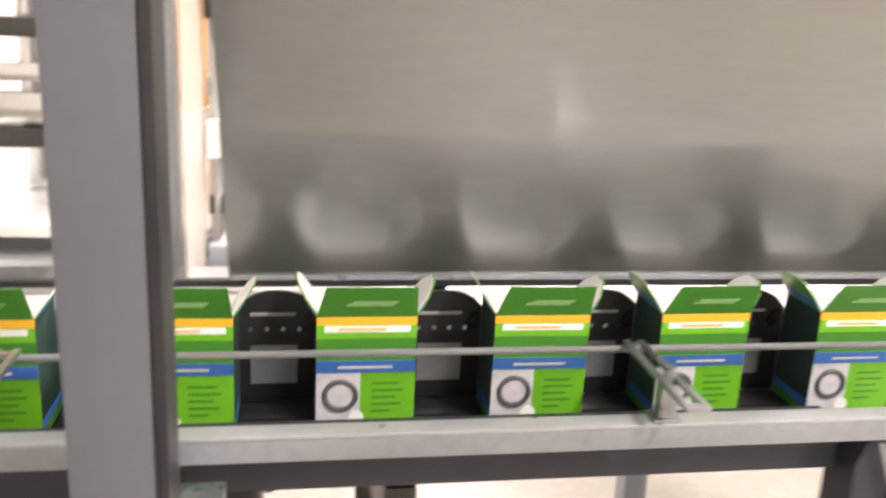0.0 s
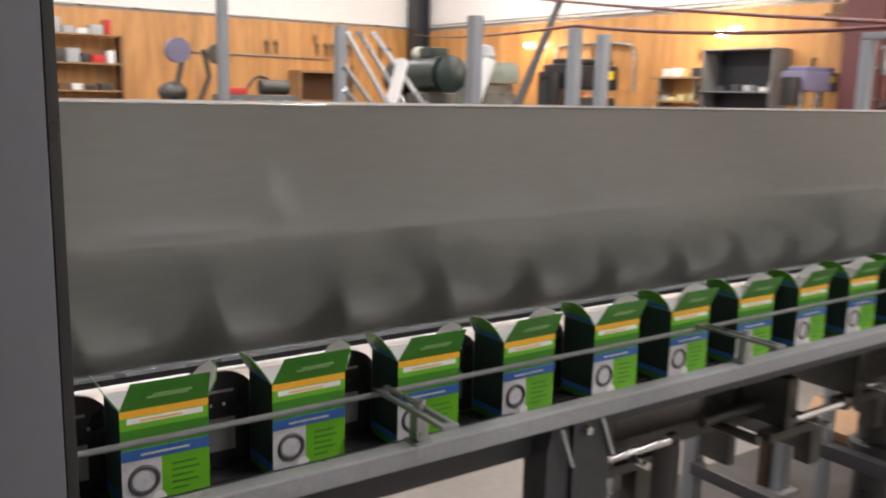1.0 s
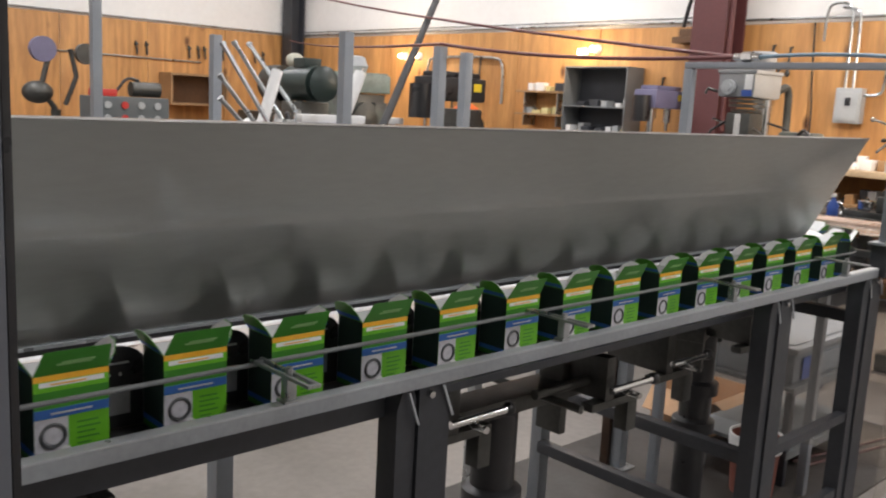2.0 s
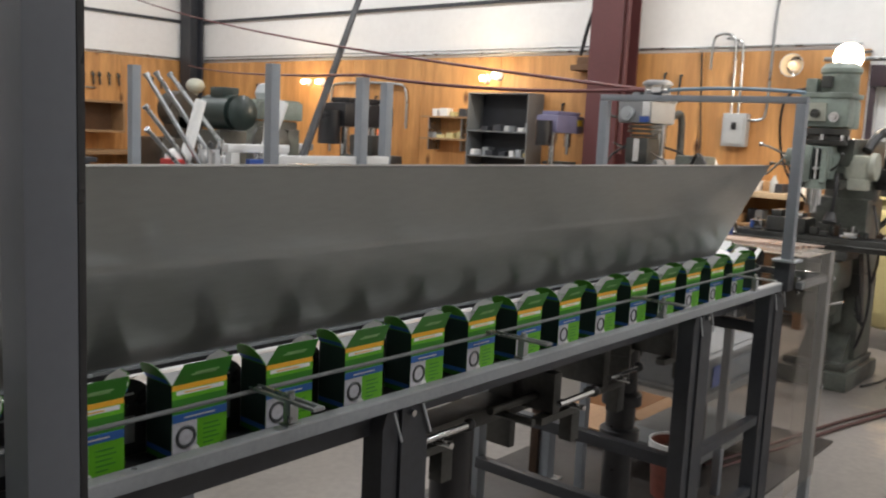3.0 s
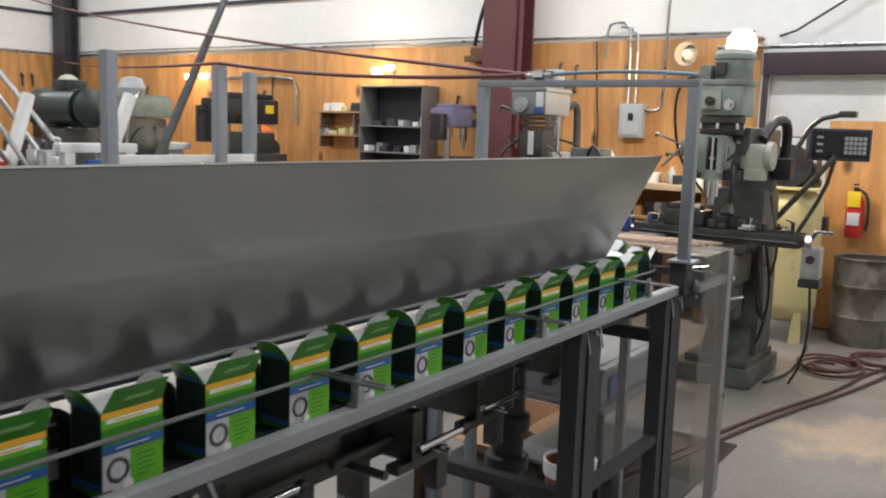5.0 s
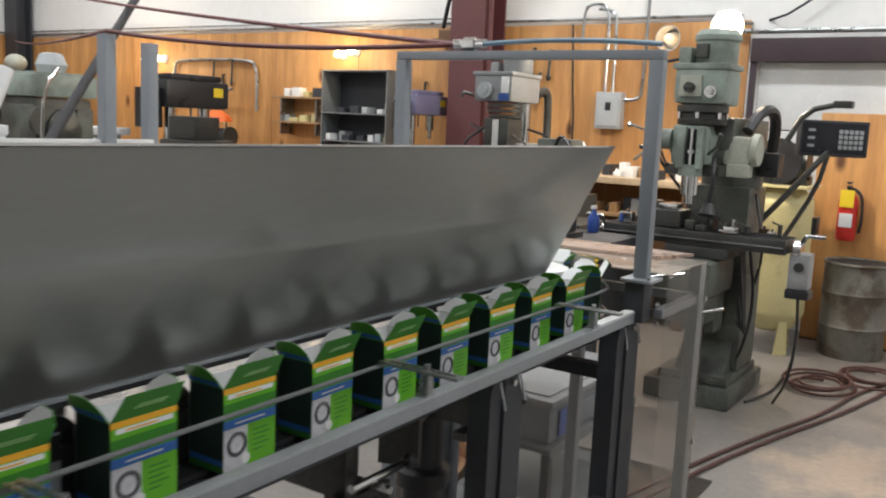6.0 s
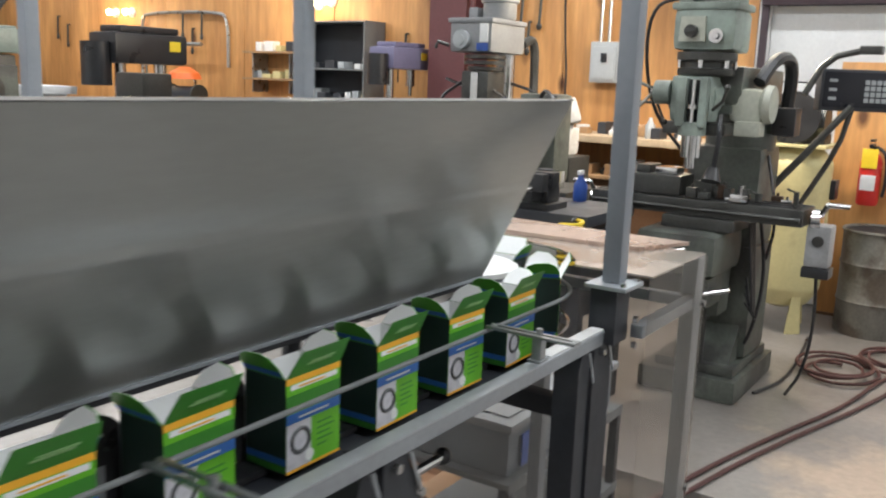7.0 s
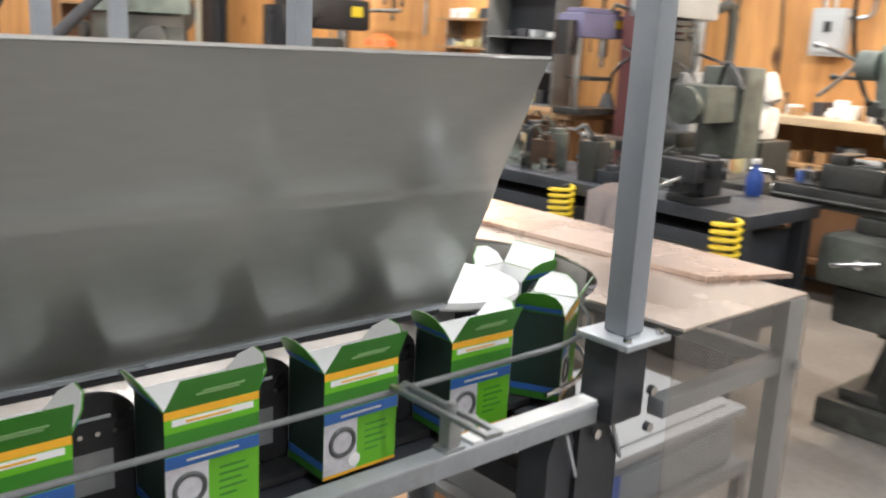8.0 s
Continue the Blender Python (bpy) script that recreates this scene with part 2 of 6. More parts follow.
class Shape:
    """A bmesh that collects solids; done() links it as one object."""

    def __init__(self):
        self.bm = bmesh.new()

    def box(self, a, b, bevel=0.0, turn=None):
        lo = Vector([min(p, q) for p, q in zip(a, b)])
        hi = Vector([max(p, q) for p, q in zip(a, b)])
        m = Matrix.Translation((lo + hi) / 2) @ (turn or Matrix.Identity(4)) @ Matrix.Diagonal((*(hi - lo), 1))
        r = bmesh.ops.create_cube(self.bm, size=1, matrix=m)
        if bevel:
            es = list({e for v in r["verts"] for e in v.link_edges})
            bmesh.ops.bevel(self.bm, geom=es, offset=bevel, segments=2, affect="EDGES", profile=0.7)
        return self

    def rod(self, a, b, r, r2=None, n=16, caps=True):
        a, b = Vector(a), Vector(b)
        d = b - a
        m = Matrix.Translation((a + b) / 2) @ d.to_track_quat("Z", "Y").to_matrix().to_4x4()
        bmesh.ops.create_cone(self.bm, cap_ends=caps, segments=n, radius1=r, radius2=r if r2 is None else r2, depth=d.length, matrix=m)
        return self

    def ball(self, c, r, squash=(1, 1, 1), n=16):
        bmesh.ops.create_uvsphere(self.bm, u_segments=n, v_segments=n // 2 + 2, radius=r, matrix=Matrix.Translation(c) @ Matrix.Diagonal((*squash, 1)))
        return self

    def pipe(self, pts, r, n=8, smooth=0):
        """A round tube along points; smooth: rounds of corner cutting."""
        pts = [Vector(p) for p in pts]
        for _ in range(smooth):
            cut = [pts[0]]
            for p, q in zip(pts, pts[1:]):
                cut += [p.lerp(q, 0.25), p.lerp(q, 0.75)]
            pts = cut + [pts[-1]]
        rings, up = [], Vector((0.13, 0.21, 0.97))
        for i, p in enumerate(pts):
            d = (pts[min(i + 1, len(pts) - 1)] - pts[max(i - 1, 0)]).normalized()
            u = up - d * up.dot(d)
            if u.length < 0.1:
                u = Vector((1, 0, 0)) - d * d.x
            u.normalize()
            up, w = u, d.cross(u)
            rings.append([self.bm.verts.new(p + r * (math.cos(2 * math.pi * k / n) * u + math.sin(2 * math.pi * k / n) * w)) for k in range(n)])
        for s, t in zip(rings, rings[1:]):
            for k in range(n):
                self.bm.faces.new((s[k], s[(k + 1) % n], t[(k + 1) % n], t[k]))
        self.bm.faces.new(rings[0][::-1]), self.bm.faces.new(rings[-1])
        return self

    def slab(self, outline, thick, m=None):
        """A flat piece: outline in x, y, thickness along z, then laid by m."""
        m = m or Matrix.Identity(4)
        lo = [self.bm.verts.new(m @ Vector((x, y, -thick / 2))) for x, y in outline]
        hi = [self.bm.verts.new(m @ Vector((x, y, thick / 2))) for x, y in outline]
        k = len(outline)
        self.bm.faces.new(lo[::-1]), self.bm.faces.new(hi)
        for i in range(k):
            self.bm.faces.new((lo[i], lo[(i + 1) % k], hi[(i + 1) % k], hi[i]))
        return self

    def lathe(self, prof, c, axis="z", n=24):
        """A turned shape from (radius, height) pairs."""
        turn = {"z": Matrix.Identity(4), "x": pose(0, 0, 0, 0, 90, 0), "y": pose(0, 0, 0, -90, 0, 0)}[axis]
        m = Matrix.Translation(c) @ turn
        rings = [[self.bm.verts.new(m @ Vector((r * math.cos(2 * math.pi * k / n), r * math.sin(2 * math.pi * k / n), z))) for k in range(n)] for r, z in prof]
        for s, t in zip(rings, rings[1:]):
            for k in range(n):
                self.bm.faces.new((s[k], s[(k + 1) % n], t[(k + 1) % n], t[k]))
        self.bm.faces.new(rings[0][::-1]), self.bm.faces.new(rings[-1])
        return self

    def done(self, name, material, parent=None, label="", smooth=True, m=None):
        bmesh.ops.recalc_face_normals(self.bm, faces=self.bm.faces)
        me = bpy.data.meshes.new(name)
        self.bm.to_mesh(me)
        self.bm.free()
        if smooth:
            me.polygons.foreach_set("use_smooth", [True] * len(me.polygons))
            me.set_sharp_from_angle(angle=radians(35))
        me.materials.append(material)
        ob = new(name, me)
        if m:
            ob.matrix_basis = m
        if parent:
            ob.parent = parent
        if label:
            ob["label"] = label
        return ob


def thing(name, label, category, at=(0, 0, 0), group="", kind="", turn=0):
    ob = new(name)
    ob.empty_display_size = 0.05
    ob.matrix_basis = pose(*at, 0, 0, turn)
    return tagged(ob, label, category, group, kind)


def setting(ob, label, category):
    return tagged(ob, label, category, kind="structure")

# ---- the hall ----
WX, WY, X0, Y0, TOP = 7.05, 12.3, -6.5, -6.5, 5.2
setting(Shape().box((X0 - 0.2, Y0 - 0.2, -0.2), (WX + 0.2, WY + 0.2, 0)).done("floor", CONCRETE, smooth=False), "worn grey concrete workshop floor with brown stains", "floor")
setting(Shape().box((X0 - 0.2, Y0 - 0.2, TOP), (WX + 0.2, WY + 0.2, TOP + 0.15)).done("ceiling", WHITE_WALL, smooth=False), "white insulated metal ceiling of the hall", "ceiling")
setting(Shape().box((X0, WY, 0), (WX, WY + 0.2, TOP)).done("wall_north", WHITE_WALL, smooth=False), "white insulated hall wall above plywood sheeting", "wall")
setting(Shape().box((X0, Y0 - 0.2, 0), (WX, Y0, TOP)).done("wall_south", WHITE_WALL, smooth=False), "plain white insulated hall wall", "wall")
setting(Shape().box((X0 - 0.2, Y0 - 0.2, 0), (X0, WY + 0.2, TOP)).done("wall_west", WHITE_WALL, smooth=False), "plain white insulated hall wall", "wall")
DOOR_L, DOOR_R, DOOR_H = 2.16, -1.4, 2.12
east = Shape().box((WX, DOOR_L, 0), (WX + 0.2, WY + 0.2, TOP)).box((WX, Y0 - 0.2, 0), (WX + 0.2, DOOR_R, TOP)).box((WX, DOOR_R, DOOR_H), (WX + 0.2, DOOR_L, TOP))
wall_east = setting(east.done("wall_east", WHITE_WALL, smooth=False), "white insulated hall wall with a wide door opening", "wall")


def ply_sheets(wall, horizontal, a, b):
    """Upright plywood sheets, each 1.22 m wide, on the lower wall."""
    edge, k = b, 0
    while edge > a + 0.05:
        low = max(a, edge - 1.22)
        s = Shape()
        if horizontal:
            s.box((low + 0.003, WY - 0.014, 0.02), (edge - 0.003, WY - 0.002, 2.44), 0.001)
        else:
            s.box((WX - 0.014, low + 0.003, 0.02), (WX - 0.002, edge - 0.003, 2.42), 0.001)
        s.done("plywood_sheet", PLY, wall)
        edge, k = low, k + 1


ply_sheets(wall_east, False, 2.23, 12.28)
ply_sheets(bpy.data.objects["wall_north"], True, -2.2, 7.02)

# dark girts across the insulation, conduit run on top of the plywood
girts = Shape().box((WX - 0.03, 2.3, 3.02), (WX - 0.002, WY, 3.06)).box((X0, WY - 0.03, 3.02), (WX - 0.04, WY - 0.002, 3.06))
girts.box((WX - 0.03, DOOR_R, 3.9), (WX - 0.002, WY, 3.94)).box((X0, WY - 0.03, 3.9), (WX - 0.04, WY - 0.002, 3.94))
setting(girts.done("trim", DARK_STEEL, smooth=False), "dark wall girts over white insulation", "trim")
run = Shape().pipe([(WX - 0.03, 2.3, 2.46), (WX - 0.03, 12.2, 2.46)], 0.014).pipe([(WX - 0.05, 4.9, 2.50), (WX - 0.05, 12.2, 2.50)], 0.01)
run.pipe([(-2.0, WY - 0.03, 2.47), (6.9, WY - 0.03, 2.47)], 0.014).pipe([(3.2, WY - 0.03, 1.95), (5.4, WY - 0.03, 1.93)], 0.012)
tagged(run.done("conduit_run", ZINC), "thin steel conduit fixed along the top of the plywood", "conduit")


def steel_column(x, y, w, d, mat_):
    t = thing("steel_column", "red oxide painted steel building column against the wall", "column", (x, y, 0))
    Shape().box((-d / 2, -w / 2, 0), (-d / 2 + 0.025, w / 2, TOP)).box((d / 2 - 0.025, -w / 2, 0), (d / 2, w / 2, TOP)).done("flange", mat_, t)
    Shape().box((-d / 2 + 0.026, -0.012, 0), (d / 2 - 0.026, 0.012, TOP)).done("web", mat_, t)
    return t


steel_column(6.80, 4.60, 0.36, 0.36, MAROON)
corner_col = steel_column(6.88, 12.08, 0.26, 0.24, DARK_STEEL)
tagged(corner_col, "dark steel building column in the corner of the hall")
drop = Shape().pipe([(6.62, 4.36, TOP), (6.62, 4.36, 2.2), (6.62, 4.36, 1.4)], 0.022)
tagged(drop.done("drop_pipe", MAROON), "painted pipe running down beside the column", "pipe")
cab = Shape().pipe([(6.9, 5.05, 2.40), (6.9, 4.98, 2.72), (6.85, 4.80, 3.1), (6.8, 4.66, 3.6)], 0.02, smooth=2)
tagged(cab.done("hanging_cable", BLACK), "thick black cable hanging beside the column", "cable")
brk = Shape().box((6.82, 4.85, 2.24), (7.03, 5.12, 2.30), 0.004).box((6.86, 4.9, 2.30), (7.03, 5.07, 2.38), 0.004)
tagged(brk.done("wall_bracket", DARK_WOOD), "small brown wooden bracket shelf beside the column", "bracket")

# overhead door
door = thing("door_1", "white sectional overhead door in a dark frame", "door", (WX + 0.06, (DOOR_L + DOOR_R) / 2, 0), kind="structure")
hw = (DOOR_L - DOOR_R) / 2
for k in range(4):
    Shape().box((0, -hw + 0.004, 0.01 + k * 0.525), (0.05, hw - 0.004, 0.525 + k * 0.525), 0.006).done("door_panel", WHITE_PAINT, door)
fr = Shape().box((WX - 0.05, DOOR_R - 0.1, 2.10), (WX - 0.002, DOOR_L + 0.05, 2.28), 0.004)
fr.done("door_header", HEADER, wall_east)
Shape().box((WX - 0.03, DOOR_L, 0), (WX - 0.003, DOOR_L + 0.05, 2.098), 0.004).done("door_jamb", HEADER, wall_east)
Shape().pipe([(WX - 0.06, DOOR_R, 2.33), (WX - 0.06, 2.6, 2.33)], 0.02).done("door_track", ZINC, wall_east)
stay = Shape().pipe([(7.048, 2.10, 2.42), (6.96, 1.95, 2.45), (6.96, 1.0, 3.05), (7.048, 0.9, 3.12)], 0.01)
tagged(stay.done("brace_rod", DARK_STEEL), "thin dark brace rod above the overhead door", "rod")

# strip lights
for lx, ly in CEIL_LIGHTS:
    t = thing("strip_light", "long white tube light under the hall ceiling", "light", (lx, ly, 5.0), group="ceiling strip lights")
    Shape().box((-0.14, -1.2, 0.0), (0.14, 1.2, 0.06), 0.01).done("housing", WHITE_PAINT, t)
    for dx in (-0.07, 0.07):
        Shape().rod((dx, -1.15, -0.03), (dx, 1.15, -0.03), 0.019, n=10).done("tube", TUBE_GLOW, t)
    for py in (-0.9, 0.9):
        Shape().pipe([(0, py, 0.06), (0, py, TOP - 5.0)], 0.006).done("hanger", ZINC, t)

# ---- wall things ----
for k, b in enumerate(BULBS):
    t = thing("wall_bulb", "bare warm bulb in a white holder on plywood", "light", (WX - 0.014, b[1], b[2]), group="bulbs on the plywood")
    Shape().lathe([(0.055, 0), (0.055, 0.02), (0.03, 0.05)], (-0.0, 0, 0), "x").done("holder", WHITE_PAINT, t, m=pose(0, 0, 0, 0, 0, 180))
    Shape().ball((-0.10, 0, 0.0), 0.035).done("bulb", BULB_GLOW, t)

work = thing("work_light", "round metal work light with a glaring warm bulb", "light", (5.86, 2.075, 2.235))
Shape().lathe([(0.02, 0.10), (0.05, 0.06), (0.11, 0.0), (0.105, 0.0), (0.05, 0.055)], (0, 0, 0), "x").done("shade", ALU, work)
Shape().ball((-0.02, 0, 0), 0.05, (0.8, 1, 1)).done("bulb", WORK_GLOW, work)
Shape().pipe([(0.09, 0, 0), (0.3, 0.05, 0.05), (0.8, 0.1, 0.12), (1.17, 0.15, 0.16)], 0.012, smooth=1).done("arm", DARK_STEEL, work)
ring = thing("clip_lamp", "round silver clip lamp fixed to plywood", "lamp", (6.9, 2.83, 2.27))
Shape().lathe([(0.03, 0.10), (0.06, 0.08), (0.105, 0.0), (0.098, 0.0), (0.05, 0.075)], (-0.06, 0, 0), "x").done("reflector", CHROME, ring)
Shape().ball((-0.03, 0, 0), 0.04).done("bulb", glow("dim bulb", (1.0, 0.74, 0.45), 0.8), ring)
Shape().pipe([(0.03, 0, 0), (0.13, 0.02, 0.02)], 0.012).done("bracket", DARK_STEEL, ring)

eb = thing("electrical_panel", "grey steel switch box screwed to plywood", "switch box", (WX - 0.014, 3.345, 1.685))
Shape().box((-0.10, -0.115, -0.155), (0, 0.115, 0.155), 0.008).done("case", PANEL_GREY, eb)
Shape().box((-0.112, -0.095, -0.13), (-0.101, 0.095, 0.12), 0.004).done("cover", PANEL_GREY, eb)
Shape().box((-0.118, -0.03, 0.0), (-0.113, 0.02, 0.07), 0.002).done("plate", DARK_STEEL, eb)
Shape().box((-0.135, -0.02, 0.02), (-0.119, 0.0, 0.06), 0.003).done("switch", BLACK, eb)
con = Shape().pipe([(6.98, 3.40, 1.84), (6.98, 3.40, 2.50), (6.98, 3.46, 2.58), (6.98, 3.60, 2.58), (6.98, 3.64, 2.5), (6.98, 3.64, 2.25)], 0.013, smooth=2)
tagged(con.done("conduit", ZINC), "bent steel conduit rising from the switch box", "conduit")
con = Shape().pipe([(6.98, 3.33, 1.84), (6.98, 3.33, 2.46), (6.98, 3.37, 2.52), (6.98, 3.50, 2.54)], 0.013, smooth=2)
tagged(con.done("conduit", ZINC), "bent steel conduit rising from the switch box", "conduit")
con = Shape().pipe([(6.98, 3.23, 1.78), (6.98, 3.1, 1.78), (6.98, 3.06, 1.85), (6.98, 3.06, 2.86), (6.98, 3.0, 2.92), (6.98, 2.62, 3.02), (6.98, 2.6, 2.85)], 0.013, smooth=2)
tagged(con.done("conduit", ZINC), "steel conduit looping up the wall from the switch box", "conduit")
cb = Shape().pipe([(7.0, 3.75, 2.42), (7.0, 3.72, 1.9), (7.0, 3.68, 1.5), (7.0, 3.72, 1.05)], 0.009, smooth=2)
tagged(cb.done("wall_cable", BLACK), "black cable running down the plywood", "cable")


def bench(x0, x1, y0, y1, z, label, top=BENCH_WOOD):
    t = thing("workbench", label, "workbench", (x0, y0, 0))
    a, b = x1 - x0, y1 - y0
    Shape().box((0, 0, z - 0.05), (a, b, z), 0.005).done("top", top, t)
    for px in (0.06, a - 0.06):
        for py in (0.08, b - 0.08):
            Shape().box((px - 0.04, py - 0.04, 0), (px + 0.04, py + 0.04, z - 0.051), 0.004).done("leg", DARK_WOOD, t)
    Shape().box((0.05, 0.05, 0.25), (a - 0.05, b - 0.05, 0.28)).done("lower_shelf", DARK_WOOD, t)
    return t


bench(6.35, 7.02, 5.0, 9.6, 1.0, "long wooden workbench along the plywood wall")
pale = bench(6.40, 7.02, 2.35, 4.2, 1.15, "pale wooden workbench below the switch box", mat("pale bench", (0.5, 0.38, 0.25), 0.5, 0, 0.2, 4, 40, 0.1))
Shape().box((0.02, 0.03, 0.84), (0.60, 1.82, 0.865), 0.004).done("ledge", BENCH_WOOD, pale)
Shape().box((0.10, 0.13, 0.285), (0.12, 1.72, 0.835), 0.003).done("front_board", DARK_WOOD, pale)
bench(-0.5, 6.0, 11.55, 12.26, 1.05, "wooden workbench along the far plywood wall")

sh = thing("shelf_unit", "grey steel shelf unit with small boxes on it", "shelf", (WX - 0.32, 5.56, 1.0))
Shape().box((0, 0, 0), (0.30, 0.012, 1.0)).done("side", SHELF_GREY, sh)
Shape().box((0, 0.828, 0), (0.30, 0.84, 1.0)).done("side", SHELF_GREY, sh)
Shape().box((0.285, 0.013, 0), (0.297, 0.827, 1.0)).done("back", DARK_STEEL, sh)
for z in (0.0, 0.28, 0.56, 0.985):
    Shape().box((0.003, 0.013, z), (0.284, 0.827, z + 0.014)).done("board", SHELF_GREY, sh)
rs = random.Random(3)


def carton_pile(x0, x1, y0, y1, z, n, name="small_box", label="small part box on a shelf"):
    y = y0
    for k in range(n):
        w, h, d = rs.uniform(0.05, 0.12), rs.uniform(0.04, 0.12), rs.uniform(0.08, 0.16)
        if y + w > y1:
            break
        m = rs.choice([WHITE_PAINT, WHITE_PAINT, PANEL_GREY, BENCH_WOOD, DARK_STEEL, CREAM])
        x = rs.uniform(x0, x1 - d)
        tagged(Shape().box((x, y, z), (x + d, y + w, z + h), 0.004).done(name, m), label, "box", "boxes on shelves")
        y += w + rs.uniform(0.01, 0.06)


for z in (1.014, 1.294, 1.574):
    carton_pile(WX - 0.31, WX - 0.06, 5.59, 6.36, z + 0.001, 7)
ws = thing("wall_shelf", "pale wooden wall shelf with clutter on plywood", "shelf", (WX - 0.014, 6.46, 1.44))
for z in (0.0, 0.26):
    Shape().box((-0.24, 0, z), (0, 0.72, z + 0.02), 0.003).done("board", BENCH_WOOD, ws)
for py in (0.1, 0.6):
    Shape().box((-0.2, py, -0.12), (0, py + 0.02, 0.258)).done("bracket", ZINC, ws)
for z in (1.461, 1.721):
    carton_pile(WX - 0.24, WX - 0.04, 6.5, 7.12, z, 6)
carton_pile(6.45, 6.9, 6.6, 9.4, 1.001, 16, "tool_case", "small tool case on the workbench")

# hooks and small tools on the plywood
for k, (y, z) in enumerate([(3.95, 2.2), (4.05, 2.0), (4.12, 2.22), (8.0, 2.1), (8.15, 1.95), (8.3, 2.12), (10.4, 2.0), (10.6, 2.1), (5.3, 1.9)]):
    s = Shape().pipe([(WX - 0.02, y, z), (WX - 0.05, y, z), (WX - 0.05, y + 0.01, z - 0.22)], 0.012)
    s.ball((WX - 0.05, y + 0.01, z - 0.24), 0.026, (0.5, 1, 1.2))
    tagged(s.done("hand_tool", IRON), "dark hand tool hung on plywood", "tool", "tools on the wall")
pp = Shape().pipe([(7.0, 9.0, 1.2), (7.0, 9.0, 2.05), (7.0, 8.9, 2.12), (7.0, 7.75, 2.12), (7.0, 7.6, 2.05), (7.0, 7.6, 1.55)], 0.018, smooth=2)
pp.pipe([(6.9, 8.6, 1.78), (6.9, 7.9, 1.78)], 0.022)
tagged(pp.done("steam_pipe", ZINC), "bent grey pipes on the plywood", "pipe")


def bench_drill(x, y, z, s, body, motor, label, turn=0):
    """A small drilling machine: base, column, table, belt head, motor, quill, handle."""
    t = thing("drill_press", label, "drill press", (x, y, z), turn=turn)
    Shape().box((-0.14 * s, -0.20 * s, 0), (0.14 * s, 0.24 * s, 0.05 * s), 0.01).done("base", IRON, t)
    Shape().rod((0, 0.14 * s, 0.05 * s), (0, 0.14 * s, 0.62 * s), 0.035 * s).done("column", CHROME, t)
    Shape().box((-0.12 * s, -0.16 * s, 0.26 * s), (0.12 * s, 0.12 * s, 0.29 * s), 0.006).done("table", IRON, t)
    Shape().box((-0.13 * s, -0.26 * s, 0.58 * s), (0.13 * s, 0.26 * s, 0.76 * s), 0.03 * s).done("head", body, t)
    Shape().box((-0.10 * s, -0.22 * s, 0.761 * s), (0.10 * s, 0.20 * s, 0.80 * s), 0.015 * s).done("belt_cover", body, t)
    Shape().rod((0, 0.30 * s, 0.45 * s), (0, 0.30 * s, 0.70 * s), 0.085 * s, n=20).done("motor", motor, t)
    Shape().rod((0, -0.15 * s, 0.58 * s), (0, -0.15 * s, 0.44 * s), 0.04 * s).rod((0, -0.15 * s, 0.44 * s), (0, -0.15 * s, 0.36 * s), 0.018 * s).done("quill", CHROME, t)
    h = Shape()
    for a in (20, 140, 260):
        h.pipe([(0.135 * s, -0.15 * s, 0.60 * s), (0.15 * s, -0.15 * s + 0.13 * s * math.cos(radians(a)), 0.60 * s + 0.13 * s * math.sin(radians(a)))], 0.008 * s)
    h.done("feed_handle", CHROME, t)
    Shape().box((-0.136 * s, -0.20 * s, 0.66 * s), (-0.131 * s, -0.12 * s, 0.72 * s)).done("label_plate", YELLOW, t)
    return t


bench_drill(6.55, 5.02, 1.0, 1.0, PURPLE, BLACK, "violet grey bench drill press with a yellow plate", 90)
bench_drill(4.95, 6.35, 0.80, 1.28, BLACK, BLACK, "black drill press with a yellow plate on a stand", 90)
st = thing("machine_stand", "dark steel stand under the black drill press", "stand", (4.95, 6.35, 0))
Shape().box((-0.35, -0.3, 0.74), (0.35, 0.3, 0.799), 0.005).done("top", DARK_STEEL, st)
for px in (-0.3, 0.3):
    for py in (-0.25, 0.25):
        Shape().box((px - 0.025, py - 0.025, 0), (px + 0.025, py + 0.025, 0.739)).done("leg", DARK_STEEL, st)

# orange-shaded machine lamp and its stand on the long bench
ol = thing("bench_grinder", "bench grinder with an orange hood on the workbench", "grinder", (6.55, 7.75, 1.0))
Shape().box((-0.1, -0.1, 0), (0.1, 0.1, 0.16), 0.01).done("base", IRON, ol)
Shape().rod((0, -0.16, 0.26), (0, 0.16, 0.26), 0.09, n=20).done("motor", DARK_STEEL, ol)
for py in (-0.22, 0.2):
    Shape().rod((0, py, 0.26), (0, py + 0.03, 0.26), 0.11, n=24).done("wheel", IRON, ol)
Shape().lathe([(0.17, 0.0), (0.15, 0.06), (0.05, 0.12)], (0, 0, 0.42)).done("hood", ORANGE, ol)
Shape().pipe([(0.12, 0.0, 0.10), (0.14, 0, 0.4), (0.0, 0, 0.53)], 0.015).done("stem", CHROME, ol)

# ---- knee mill and its neighbours ----


